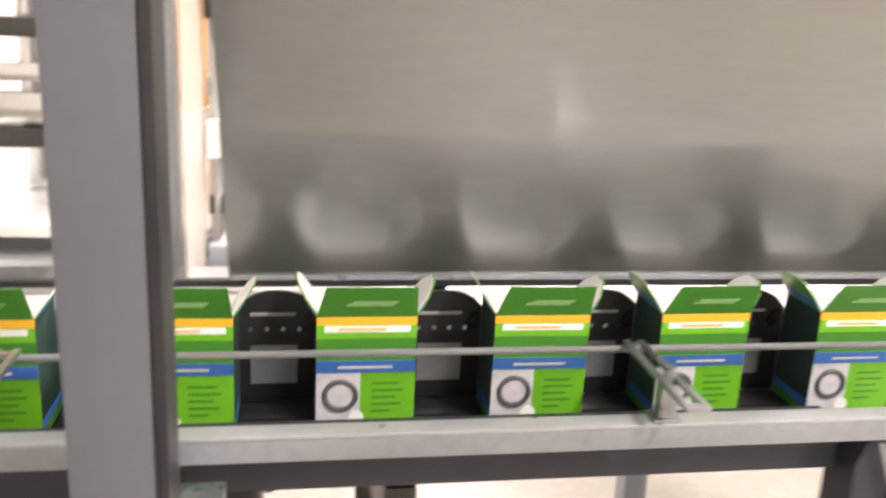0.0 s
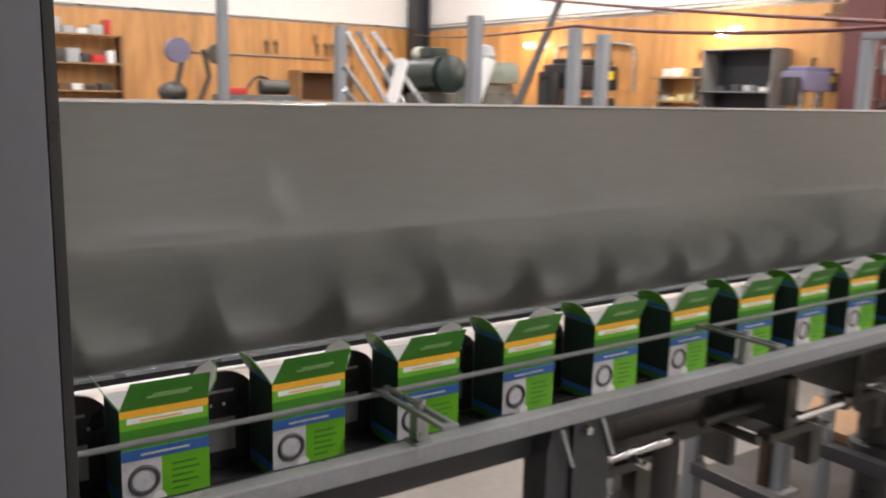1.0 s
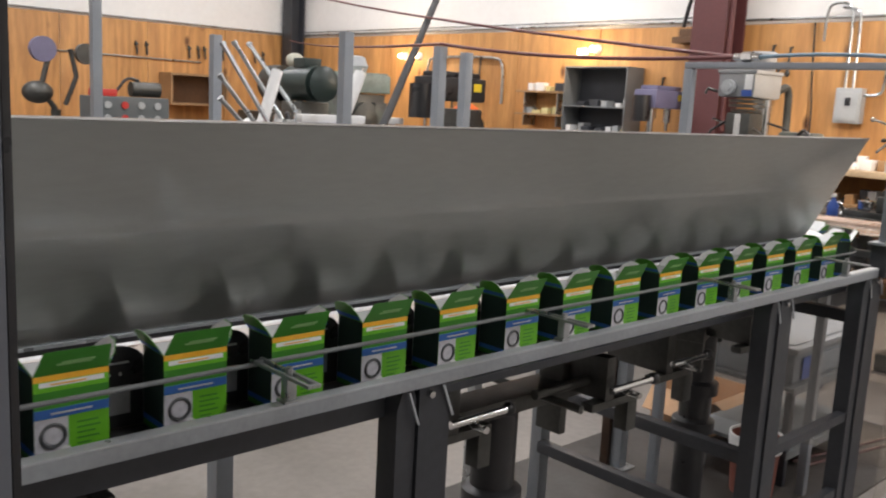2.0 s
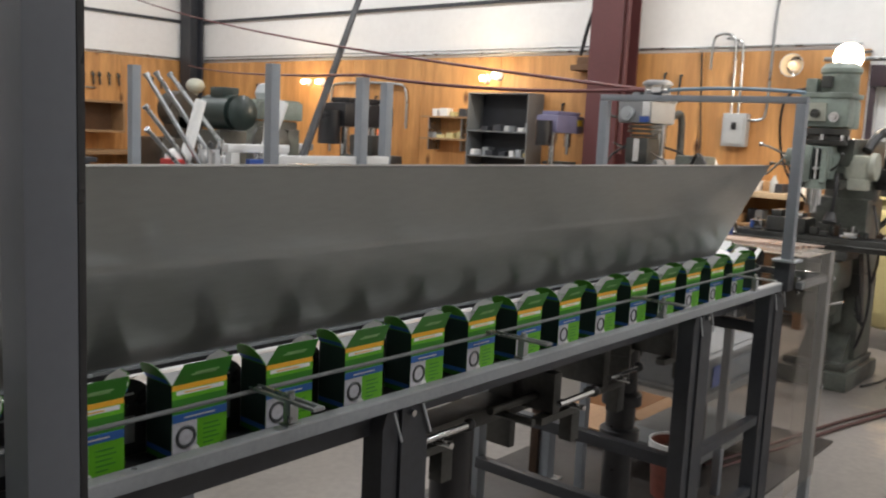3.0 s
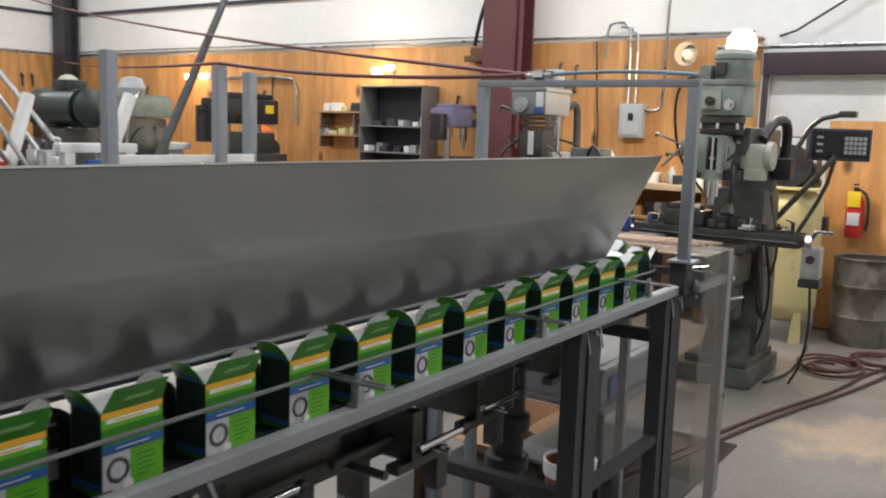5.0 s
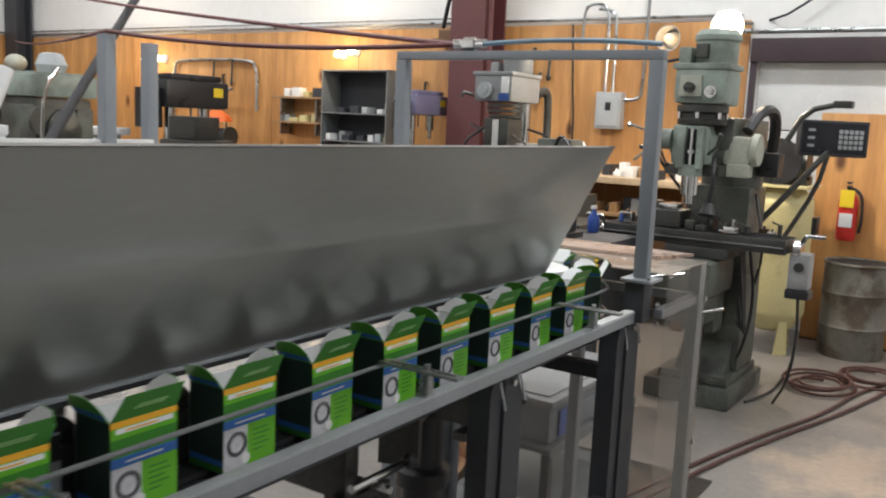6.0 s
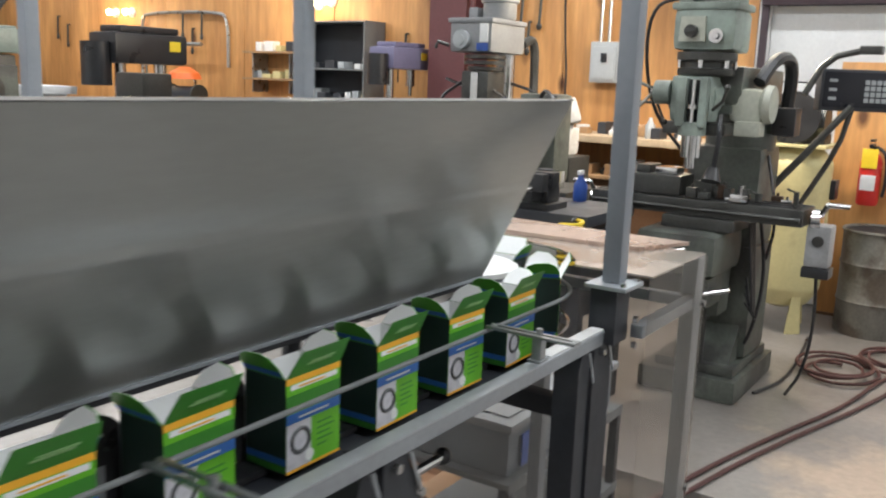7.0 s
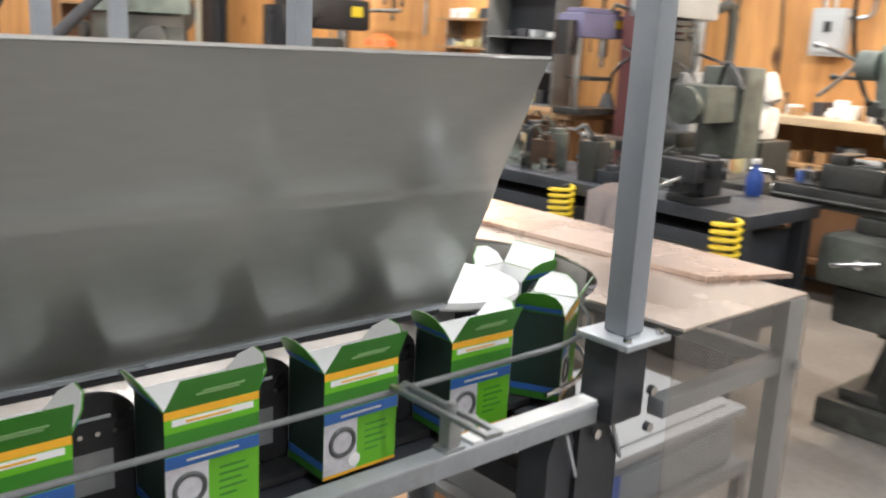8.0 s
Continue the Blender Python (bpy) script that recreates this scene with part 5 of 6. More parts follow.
for x, y in ((-0.55, 1.22), (0.24, 1.30), (0.72, 1.24), (1.05, 1.28), (1.55, 1.3)):
    t = thing("lift_bracket", "zinc plated bracket and screw under the bed", "bracket", (x, y, 0.70), group="brackets under the bed")
    Shape().box((0, 0, 0.12), (0.035, 0.20, 0.23), 0.003).box((-0.05, 0.0, 0.10), (0.14, 0.035, 0.12), 0.002).box((0.10, 0.0, 0.02), (0.14, 0.04, 0.10), 0.002).box((0.008, 0.08, 0.23), (0.027, 0.12, 0.267), 0.001).done("plate", IRON, t)
    Shape().rod((-0.02, -0.03, 0.16), (0.16, -0.03, 0.16), 0.009).rod((0.06, -0.06, 0.14), (0.06, 0.10, 0.14), 0.008).done("screw", CHROME, t)
    Shape().ball((0.16, -0.03, 0.16), 0.016, n=10).done("knob", BLACK, t)
Shape().box((2.43, 1.44, 0.0), (2.465, 1.475, 1.04), 0.003).box((2.377, 1.445, 1.042), (2.46, 1.47, 1.064), 0.002).done("outer_leg", POST_GREY, et, "grey square tube leg")
for x, y in ((2.02, 2.13), (1.30, 2.25), (2.30, 2.30)):
    t = thing("support_leg", "thin square steel leg with a foot plate on concrete", "leg", (x, y, 0), group="thin legs under the line")
    Shape().box((-0.02, -0.02, 0.012), (0.02, 0.02, 0.93), 0.002).done("tube", RUST if x == 2.02 else ZINC, t)
    Shape().box((-0.05, -0.05, 0), (0.05, 0.05, 0.0115), 0.002).done("foot", ZINC, t)
# thin sheet that makes the floor darker under the line
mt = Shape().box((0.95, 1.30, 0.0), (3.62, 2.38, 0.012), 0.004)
tagged(mt.done("floor_sheet", DARK_SHEET), "thin dark sheet on concrete under the line", "mat")
bk = thing("paint_bucket", "small white and rust red bucket on the dark sheet", "bucket", (2.30, 1.60, 0.012))
Shape().lathe([(0.085, 0), (0.10, 0.22), (0.105, 0.225), (0.105, 0.24), (0.095, 0.24), (0.09, 0.20)], (0, 0, 0)).done("pail", mat("stained red", (0.22, 0.07, 0.05), 0.5, 0, 0.3, 8, 40, 0.1), bk)
Shape().lathe([(0.106, 0.19), (0.108, 0.25), (0.10, 0.25), (0.1, 0.2)], (0, 0, 0)).done("rim", WHITE_PAINT, bk)
ct = thing("parts_cart", "grey steel cart with two shelves under a tote", "cart", (2.44, 1.535, 0.012))
for px in (0, 0.75):
    for py in (0, 0.42):
        Shape().box((px, py, 0), (px + 0.03, py + 0.03, 0.41), 0.002).done("leg", DARK_STEEL, ct)
for z in (0.13, 0.411):
    Shape().box((0.0, 0.0, z), (0.78, 0.45, z + 0.018), 0.003).box((0.0, -0.004, z - 0.012), (0.78, -0.0005, z + 0.022)).done("shelf", SHELF_GREY, ct)
tt = thing("plastic_tote", "grey translucent plastic tote with blue parts inside", "tote", (2.47, 1.555, 0.442))
Shape().box((0, 0, 0), (0.70, 0.40, 0.135), 0.02).box((0.06, -0.006, 0.02), (0.64, 0.002, 0.11), 0.003).done("tub", mat("tote plastic", (0.20, 0.225, 0.25), 0.4, 0, 0.1), tt)
Shape().box((-0.015, -0.015, 0.136), (0.715, 0.415, 0.162), 0.01).box((0.03, 0.02, 0.1625), (0.67, 0.38, 0.168), 0.003).done("lid", mat("tote lid", (0.30, 0.315, 0.33), 0.45, 0, 0.1), tt)
Shape().box((0.06, -0.010, 0.02), (0.20, -0.0065, 0.115)).done("blue_label", BLUE, tt)
cbx = thing("cardboard_box", "open brown cardboard box on the dark sheet", "box", (2.70, 2.02, 0.0125))
card = mat("cardboard", (0.45, 0.27, 0.15), 0.7, 0, 0.15, 6, 60, 0.05)
Shape().box((0, 0, 0), (0.42, 0.34, 0.006)).done("bottom", card, cbx)
for a, b in (((0, 0, 0.0062), (0.006, 0.34, 0.17)), ((0.414, 0, 0.0062), (0.42, 0.34, 0.17)), ((0.0062, 0, 0.0062), (0.4138, 0.006, 0.17)), ((0.0062, 0.334, 0.0062), (0.4138, 0.34, 0.17))):
    Shape().box(a, b, 0.001).done("side", card, cbx)
Shape().slab([(0, 0), (0.42, 0), (0.40, 0.14), (0.02, 0.14)], 0.005, Matrix.Translation((0, -0.002, 0.173)) @ pose(0, 0, 0, -150, 0, 0)).done("flap", card, cbx)
Shape().slab([(0, 0), (0.34, 0), (0.32, 0.14), (0.02, 0.14)], 0.005, Matrix.Translation((-0.002, 0.34, 0.173)) @ pose(0, 0, 0, 0, 0, -90) @ pose(0, 0, 0, -140, 0, 0)).done("flap", card, cbx)

# ---- cartons and the lugs that carry them ----
W2, D2, HH = 0.0525, 0.0375, 0.130


def make_carton():
    t = thing("carton", "open green product carton with raised flaps, printed", "carton", group="cartons on the line")
    Shape().box((-W2, -D2, 0), (W2, -D2 + 0.0008, 0.082)).done("front_panel", CARD_GREEN, t)
    Shape().box((-W2, -D2, 0.0822), (W2, -D2 + 0.0008, 0.1062)).done("upper_front", CARD_DARK, t)
    Shape().box((-W2, -D2, 0.1064), (W2, -D2 + 0.0008, 0.1213)).done("top_front", CARD_GREEN, t)
    Shape().box((-W2, -D2, 0.1215), (W2, -D2 + 0.0008, HH)).done("orange_band", CARD_ORANGE, t)
    for sx in (-1, 1):
        Shape().box((sx * W2, -D2 + 0.001, 0.0), (sx * (W2 - 0.0008), D2 - 0.001, HH)).done("side_panel", CARD_NAVY, t)
        Shape().box((sx * (W2 + 0.0006), -D2 + 0.002, 0.012), (sx * (W2 + 0.0001), D2 - 0.002, 0.021)).done("side_band", CARD_BLUE, t)
        Shape().box((sx * (W2 + 0.0006), -D2 + 0.002, 0.002), (sx * (W2 + 0.0001), D2 - 0.002, 0.011)).done("side_foot_band", CARD_DARK, t)
    Shape().box((-W2, D2 - 0.0008, 0), (W2, D2, HH)).done("back_panel", CARD_GREY, t)
    ln = Shape().box((-W2 + 0.001, -D2 + 0.001, 0.001), (W2 - 0.001, -D2 + 0.0016, HH)).box((-W2 + 0.001, D2 - 0.0016, 0.001), (W2 - 0.001, D2 - 0.001, HH))
    ln.box((-W2 + 0.001, -D2 + 0.0018, 0.001), (-W2 + 0.0016, D2 - 0.0018, HH)).box((W2 - 0.0016, -D2 + 0.0018, 0.001), (W2 - 0.001, D2 - 0.0018, HH)).box((-W2 + 0.002, -D2 + 0.002, 0.001), (W2 - 0.002, D2 - 0.002, 0.0016))
    ln.done("liner", CARD_WHITE, t)
    # added white block, brightens the carton's inside and its reflection in the sheet
    Shape().box((-W2 + 0.004, -D2 + 0.004, 0.002), (W2 - 0.004, D2 - 0.004, 0.098), 0.008).done("bright_filler", CARD_WHITE, t)
    # front tuck flap, leaning out a little, left corner cut
    fl = Matrix.Translation((0, -D2 + 0.0004, HH + 0.0004)) @ pose(0, 0, 0, 90 + 27, 0, 0)
    ff = Shape().slab([(-W2, 0.0), (W2, 0.0), (W2 - 0.003, 0.043), (-W2 + 0.009, 0.043)], 0.0006, fl).done("front_flap", CARD_DARK, t)
    Shape().slab([(-W2 + 0.001, 0.001), (W2 - 0.001, 0.001), (W2 - 0.004, 0.042), (-W2 + 0.010, 0.042)], 0.0006, Matrix.Translation((0, 0.001, 0.0003)) @ fl).done("flap_lining", CARD_WHITE, t)
    for a, b, z in ((-0.022, 0.026, 0.016), (-0.016, 0.030, 0.020)):
        Shape().slab([(a, z), (b, z), (b, z + 0.0028), (a, z + 0.0028)], 0.0005, Matrix.Translation((0, -0.0008, 0)) @ fl).done("printed_mark", CARD_PRINT, t)
    # side flaps with rounded tops
    outlines = {-1: [(-0.036, 0), (0.036, 0), (0.035, 0.018), (0.029, 0.031), (0.016, 0.039), (-0.010, 0.042), (-0.025, 0.036), (-0.034, 0.02)], 1: [(-0.036, 0), (0.036, 0), (0.030, 0.022), (0.012, 0.038), (-0.012, 0.036), (-0.030, 0.022)]}
    for sx, lean in ((-1, 32), (1, 36)):
        outline = outlines[sx]
        fm = Matrix.Translation((sx * (W2 + 0.0002), 0, HH + 0.0004)) @ pose(0, 0, 0, 0, sx * lean, 0) @ pose(0, 0, 0, 90, 0, 90)
        f = Shape().slab(outline, 0.0006, fm).done("side_flap", CARD_FLAP, t)
        fw = Matrix.Translation((sx * (W2 - 0.0012), 0, HH + 0.0012)) @ pose(0, 0, 0, 0, sx * lean, 0) @ pose(0, 0, 0, 90, 0, 90)
        Shape().slab([(x * 0.97, z * 0.97) for x, z in outline], 0.0006, fw).done("flap_lining", CARD_WHITE, f)
        fb = Matrix.Translation((sx * (W2 + 0.0014), 0, HH + 0.0004)) @ pose(0, 0, 0, 0, sx * lean, 0) @ pose(0, 0, 0, 90, 0, 90)
        Shape().slab([(-0.033, 0.004), (0.033, 0.004), (0.033, 0.013), (-0.033, 0.013)], 0.0005, fb).done("flap_band", CARD_BLUE, f)
    # print on the front
    y0, y1 = -D2 - 0.0006, -D2 - 0.0001
    Shape().box((-W2 + 0.008, y0, 0.1135), (W2 - 0.007, y1, 0.1205)).done("white_stripe", CARD_WHITE, t)
    Shape().box((-W2, y0, 0.068), (W2, y1, 0.0815)).done("blue_band", CARD_BLUE, t)
    pic = Shape().box((-W2, y0, 0.004), (-0.006, y1, 0.0675)).done("picture", CARD_GREY, t)
    Shape().pipe([(-0.027 + 0.0165 * math.cos(2 * math.pi * q / 28), y0 - 0.0004, 0.042 + 0.0165 * math.sin(2 * math.pi * q / 28)) for q in range(29)], 0.0028, 6).done("printed_ring", mat("dark print", (0.10, 0.105, 0.11), 0.35, 0, 0.3, 60, 120, 0.0) if "dark print" not in bpy.data.materials else bpy.data.materials["dark print"], pic)
    Shape().rod((-0.027, y0 - 0.0001, 0.042), (-0.027, y0 - 0.0006, 0.042), 0.0125, n=24).done("printed_glass", CARD_GREY, pic)
    Shape().rod((-0.010, y0 - 0.0002, 0.016), (-0.010, y0 - 0.0012, 0.016), 0.0085, n=20).done("printed_disc", CARD_WHITE, pic)
    for k, wd in enumerate((0.030, 0.034, 0.026, 0.032, 0.020)):
        Shape().box((0.006, y0, 0.054 - k * 0.008), (0.006 + wd, y1, 0.0565 - k * 0.008)).done("text_bar", CARD_DARK, t)
    Shape().box((-0.03, y0 - 0.0008, 0.073), (0.028, y0 - 0.0002, 0.0755)).done("text_bar", CARD_WHITE, t)
    Shape().box((-0.03, y0 - 0.0008, 0.1158), (0.02, y0 - 0.0002, 0.1178)).done("text_bar", CARD_ORANGE, t)
    Shape().box((-W2, y0, 0.0), (W2, y1, 0.0035)).done("foot_band", CARD_ORANGE, t)
    return t


def make_lug():
    t = thing("conveyor_lug", "black plastic lug plate with bolt heads between cartons", "conveyor lug", group="lugs on the line")
    g = PITCH / 2
    top = [(0.048 * math.cos(a), 0.10 + 0.032 * math.sin(a)) for a in [radians(15 * k) for k in range(0, 13)]]
    m = Matrix.Translation((g, 0.046, 0)) @ pose(0, 0, 0, 90, 0, 0)
    Shape().slab([(-0.048, 0.0), (0.048, 0.0), (0.048, 0.09), *top, (-0.048, 0.09)], 0.006, m).done("plate", BLACK, t)
    Shape().box((g - 0.030, 0.0415, 0.022), (g + 0.022, 0.0425, 0.068)).done("wear_plate", GALV, t)
    for x in (-0.03, -0.012, 0.006, 0.024):
        Shape().rod((g + x, 0.0425, 0.088), (g + x, 0.040, 0.088), 0.003, n=8).done("bolt_head", CHROME, t)
    Shape().box((g - 0.03, 0.040, 0.104), (g + 0.02, 0.0425, 0.107)).done("slot_edge", PANEL_GREY, t)
    Shape().box((g - 0.046, 0.0, -0.010), (g + 0.046, 0.0425, -0.001), 0.001).done("base", BLACK, t)
    return t


first_carton, first_lug = make_carton(), make_lug()
LINE = []
for k in range(-10, 21):
    jit = random.Random(k + 50)
    c = first_carton if k == -10 else copy_thing(first_carton, Matrix.Identity(4))
    l = first_lug if k == -10 else copy_thing(first_lug, Matrix.Identity(4))
    LINE.append((k, c, l, jit.uniform(-1.2, 1.2), jit.uniform(-0.002, 0.002)))


def on_line(s):
    """The pose at arc length s along the front run, the turn and the rear run."""
    if s <= XT:
        return pose(s, YC - R, ZB)
    a = (s - XT) / R
    if a <= math.pi:
        return pose(XT + R * math.sin(a), YC - R * math.cos(a), ZB, 0, 0, math.degrees(a))
    return pose(XT - (s - XT - math.pi * R), YC + R, ZB, 0, 0, 180)

# ---- machine and frames behind the line ----
for x, y, h, mm in ((1.98, 3.28, 1.80, 0), (2.24, 3.36, 1.79, 0), (1.42, 3.30, 1.82, 0), (1.34, 4.35, 1.82, 1), (0.88, 4.80, 2.0, 1)):
    t = thing("frame_post", "grey square steel post of the frame behind the line", "post", (x, y, 0), group="posts behind the line")
    Shape().box((-0.025, -0.025, 0.01), (0.025, 0.025, h), 0.003).done("tube", POST_GREY, t)
    Shape().box((-0.06, -0.06, 0), (0.06, 0.06, 0.0098)).done("foot", POST_GREY, t)
rail2 = Shape().box((1.45, 3.28, 1.36), (1.954, 3.31, 1.40), 0.002).box((2.006, 3.3, 1.36), (2.214, 3.33, 1.40), 0.002)
tagged(rail2.done("cross_rail", WHITE_PAINT), "white cross rail between grey posts", "rail")

fm = thing("packing_machine", "packing machine with white arms and slanted steel rods", "machine", (1.0, 3.55, 0))
Shape().box((0.0, 0.1, 0.0), (0.9, 1.0, 1.22), 0.02).done("cabinet", MILL_GREEN, fm)
Shape().box((0.05, 0.0, 1.225), (0.85, 0.7, 1.28), 0.01).done("deck", ALU, fm)
for (ax, ay, az), (bx, by, bz) in (((0.08, 0.26, 1.753), (0.30, 0.10, 1.30)), ((0.38, 0.53, 1.775), (0.46, 0.21, 1.45)), ((-0.02, 0.10, 1.60), (0.24, 0.06, 1.28)), ((0.22, 0.40, 1.77), (0.42, 0.16, 1.32)), ((-0.06, 0.02, 1.50), (0.16, 0.02, 1.285))):
    Shape().rod((ax, ay, az), (bx, by, bz), 0.011, n=8).rod((ax, ay, az), (ax * 0.97 + bx * 0.03, ay * 0.97 + by * 0.03, az * 0.97 + bz * 0.03), 0.016, n=8).done("slanted_rod", ZINC, fm)
for k in range(6):
    Shape().box((0.20 + 0.11 * k, 0.06 + 0.03 * (k % 3), 1.281), (0.27 + 0.11 * k, 0.14 + 0.03 * (k % 3), 1.34 + 0.035 * ((k * 2) % 3)), 0.006).done("clamp_block", (IRON, CHROME, WHITE_PAINT)[k % 3], fm)
Shape().pipe([(0.68, 0.20, 1.27), (0.76, 0.20, 1.44), (0.86, 0.21, 1.66)], 0.032, 12).done("white_arm", WHITE_PAINT, fm)
Shape().pipe([(0.24, 0.20, 1.30), (0.37, 0.24, 1.64)], 0.028, 12).ball((0.20, 0.2, 1.36), 0.05, n=10).done("white_arm", WHITE_PAINT, fm)
Shape().box((0.36, 0.0, 1.40), (0.74, 0.05, 1.44), 0.006).box((0.38, 0.0, 1.28), (0.43, 0.05, 1.40), 0.005).box((0.68, 0.0, 1.28), (0.73, 0.05, 1.40), 0.005).done("white_frame", WHITE_PAINT, fm)
Shape().rod((1.07, 0.88, 1.60), (1.07, 1.16, 1.60), 0.105, n=24).lathe([(0.05, 0), (0.105, 0.03), (0.09, 0.06), (0.04, 0.08)], (1.07, 0.80, 1.60), "y").box((1.01, 0.95, 1.69), (1.13, 1.08, 1.75), 0.01).done("motor", mat("dark green enamel", (0.022, 0.036, 0.032), 0.4, 0, 0.2), fm)
Shape().box((0.97, 0.92, 0.0), (1.17, 1.14, 1.49), 0.01).done("motor_foot", IRON, fm)
Shape().box((0.46, -0.04, 1.29), (0.62, -0.005, 1.37), 0.005).done("blue_guard", BLUE, fm)
Shape().box((0.12, 0.1, 1.29), (0.2, 0.2, 1.36), 0.006).done("red_part", RED, fm)
for k in range(5):
    Shape().pipe([(0.30 + 0.06 * k, 0.3, 1.28), (0.28 + 0.07 * k, 0.32, 1.42 + 0.02 * k), (0.36 + 0.05 * k, 0.4, 1.30)], 0.012, smooth=2).done("air_line", BLACK if k % 2 else CHROME, fm)

boom = Shape().pipe([(1.90, 3.72, 1.2), (2.04, 3.83, 1.3), (4.42, 5.69, 3.0), (6.94, 7.66, 4.8)], 0.024, n=12)
boom.rod((1.90, 3.72, 0.0), (1.90, 3.72, 1.21), 0.024)
tagged(boom.done("slanted_pole", RUBBER), "long dark slanted pole above the packing machine", "pole")

# lathe between the line and the wall bench
la = thing("lathe", "grey green metal lathe standing behind the line", "lathe", (3.0, 5.6, 0))
Shape().box((0, 0, 0), (0.5, 0.5, 1.05), 0.02).box((0, -1.6, 0), (0.5, -1.1, 1.0), 0.02).done("pedestal", MILL_GREEN, la)
Shape().box((0.05, -1.7, 1.0), (0.42, 0.0, 1.15), 0.02).done("bed", IRON, la)
Shape().box((0.02, -0.15, 1.57), (0.46, 0.35, 1.71), 0.02).box((0.04, -0.13, 1.71), (0.44, 0.33, 1.725), 0.005).done("gear_cover", MILL_GREEN, la)
Shape().box((0.05, -0.10, 1.051), (0.45, 0.34, 1.565), 0.03).rod((0.1, -0.13, 1.42), (0.1, -0.10, 1.42), 0.10, n=24).box((0.3, -0.16, 1.2), (0.42, -0.10, 1.5), 0.01).done("headstock", MILL_DARK, la)
Shape().pipe([(0.03, -0.2, 1.3), (0.05, -0.2, 1.62), (0.15, -0.2, 1.75)], 0.012, smooth=1).done("control_rod", CHROME, la)
Shape().lathe([(0.05, 0), (0.14, 0.02), (0.14, 0.10), (0.09, 0.11)], (0.24, -0.17, 1.36), "y").done("chuck", IRON, la)
Shape().box((0.08, -0.9, 1.151), (0.4, -0.6, 1.32), 0.02).done("carriage", MILL_GREEN, la)
Shape().rod((-0.03, 0.25, 1.45), (-0.0, 0.25, 1.45), 0.06).done("dial", IRON, la)
Shape().lathe([(0.08, 0), (0.10, 0.05), (0.07, 0.12), (0.03, 0.13)], (0.26, 0.05, 1.7255)).done("coolant_pot", PANEL_GREY, la)
tagged(Shape().box((4.35, 5.55, 0), (4.75, 5.95, 1.30), 0.02).box((4.4, 5.6, 1.30), (4.65, 5.9, 1.48), 0.02).done("tool_cabinet", IRON), "dark steel tool cabinet with a box on it", "cabinet")
tagged(Shape().box((3.6, 6.5, 1.30), (4.5, 6.9, 1.36), 0.005).box((3.65, 6.55, 0), (4.45, 6.85, 1.30), 0.01).done("white_table", WHITE_PAINT), "white topped table beyond the line", "table")

# ---- along the far wall ----
cs = thing("control_box", "grey control box with two rows of round switches", "control box", (2.35, 8.6, 1.12))
Shape().box((0, 0, 0), (0.78, 0.35, 0.30), 0.015).done("case", mat("control box paint", (0.10, 0.115, 0.12), 0.45, 0, 0.12), cs)
for r in range(2):
    for c in range(4):
        Shape().rod((0.14 + c * 0.17, -0.002, 0.09 + r * 0.13), (0.14 + c * 0.17, -0.02, 0.09 + r * 0.13), 0.035, n=16).done("switch", RED if (r, c) in ((1, 1), (0, 1)) else PANEL_GREY, cs)
Shape().box((0.05, 0.05, 0.301), (0.26, 0.25, 0.37), 0.01).done("red_case", RED, cs)
Shape().rod((0.45, 0.18, 0.38), (0.75, 0.18, 0.38), 0.075, n=20).done("motor", IRON, cs)
Shape().pipe([(0.3, 0.2, 0.33), (0.42, 0.2, 0.5), (0.55, 0.2, 0.46)], 0.015, smooth=2).done("cable", BLACK, cs)
tagged(Shape().box((2.2, 8.5, 0), (3.3, 9.1, 1.07), 0.01).box((2.15, 8.45, 1.07), (3.35, 9.15, 1.12), 0.005).done("steel_table", DARK_STEEL), "dark steel table under the control box", "table")
gs = thing("pedestal_grinder", "grinder with two wheels on slanted arms", "grinder", (2.35, 9.6, 0))
Shape().box((-0.15, -0.15, 0), (0.15, 0.15, 0.05)).rod((0, 0, 0.05), (0, 0, 1.25), 0.05).done("pedestal", IRON, gs)
Shape().pipe([(0, 0, 1.25), (-0.15, 0, 1.45), (-0.05, 0, 1.85)], 0.03).pipe([(0.1, 0, 1.3), (0.22, 0, 1.6), (0.16, 0, 1.88)], 0.028).done("arm", IRON, gs)
Shape().rod((-0.12, -0.04, 1.86), (-0.12, 0.04, 1.86), 0.13, n=24).done("wheel", PURPLE, gs)
Shape().rod((0.32, -0.03, 1.84), (0.32, 0.03, 1.84), 0.11, n=24).done("wheel", IRON, gs)
Shape().ball((-0.18, 0, 1.42), 0.13, (1.2, 1, 0.9)).done("motor", IRON, gs)
bs = thing("book_shelf", "orange wooden shelf full of small boxes", "shelf", (1.3, 11.95, 1.05))
for px in (0, 0.98):
    Shape().box((px, 0, 0), (px + 0.02, 0.3, 1.05)).done("side", DARK_WOOD, bs)
for z in (0.0, 0.34, 0.68, 1.03):
    Shape().box((0.021, 0, z), (0.979, 0.3, z + 0.02)).done("board", BENCH_WOOD, bs)
rs = random.Random(5)
for z in (1.07, 1.41, 1.75, 2.10):
    x = 1.34
    while x < 2.15:
        w, h = rs.uniform(0.06, 0.16), rs.uniform(0.06, 0.22)
        tagged(Shape().box((x, 11.98, z + 0.001), (x + w, 12.2, z + h), 0.005).done("small_box", rs.choice([WHITE_PAINT, IRON, RED, PANEL_GREY, DARK_WOOD])), "small part box on a shelf", "box", "boxes on shelves")
        x += w + 0.03
cu = thing("open_cabinet", "open pale wooden wall cabinet with dark parts", "cabinet", (4.75, 11.9, 1.30))
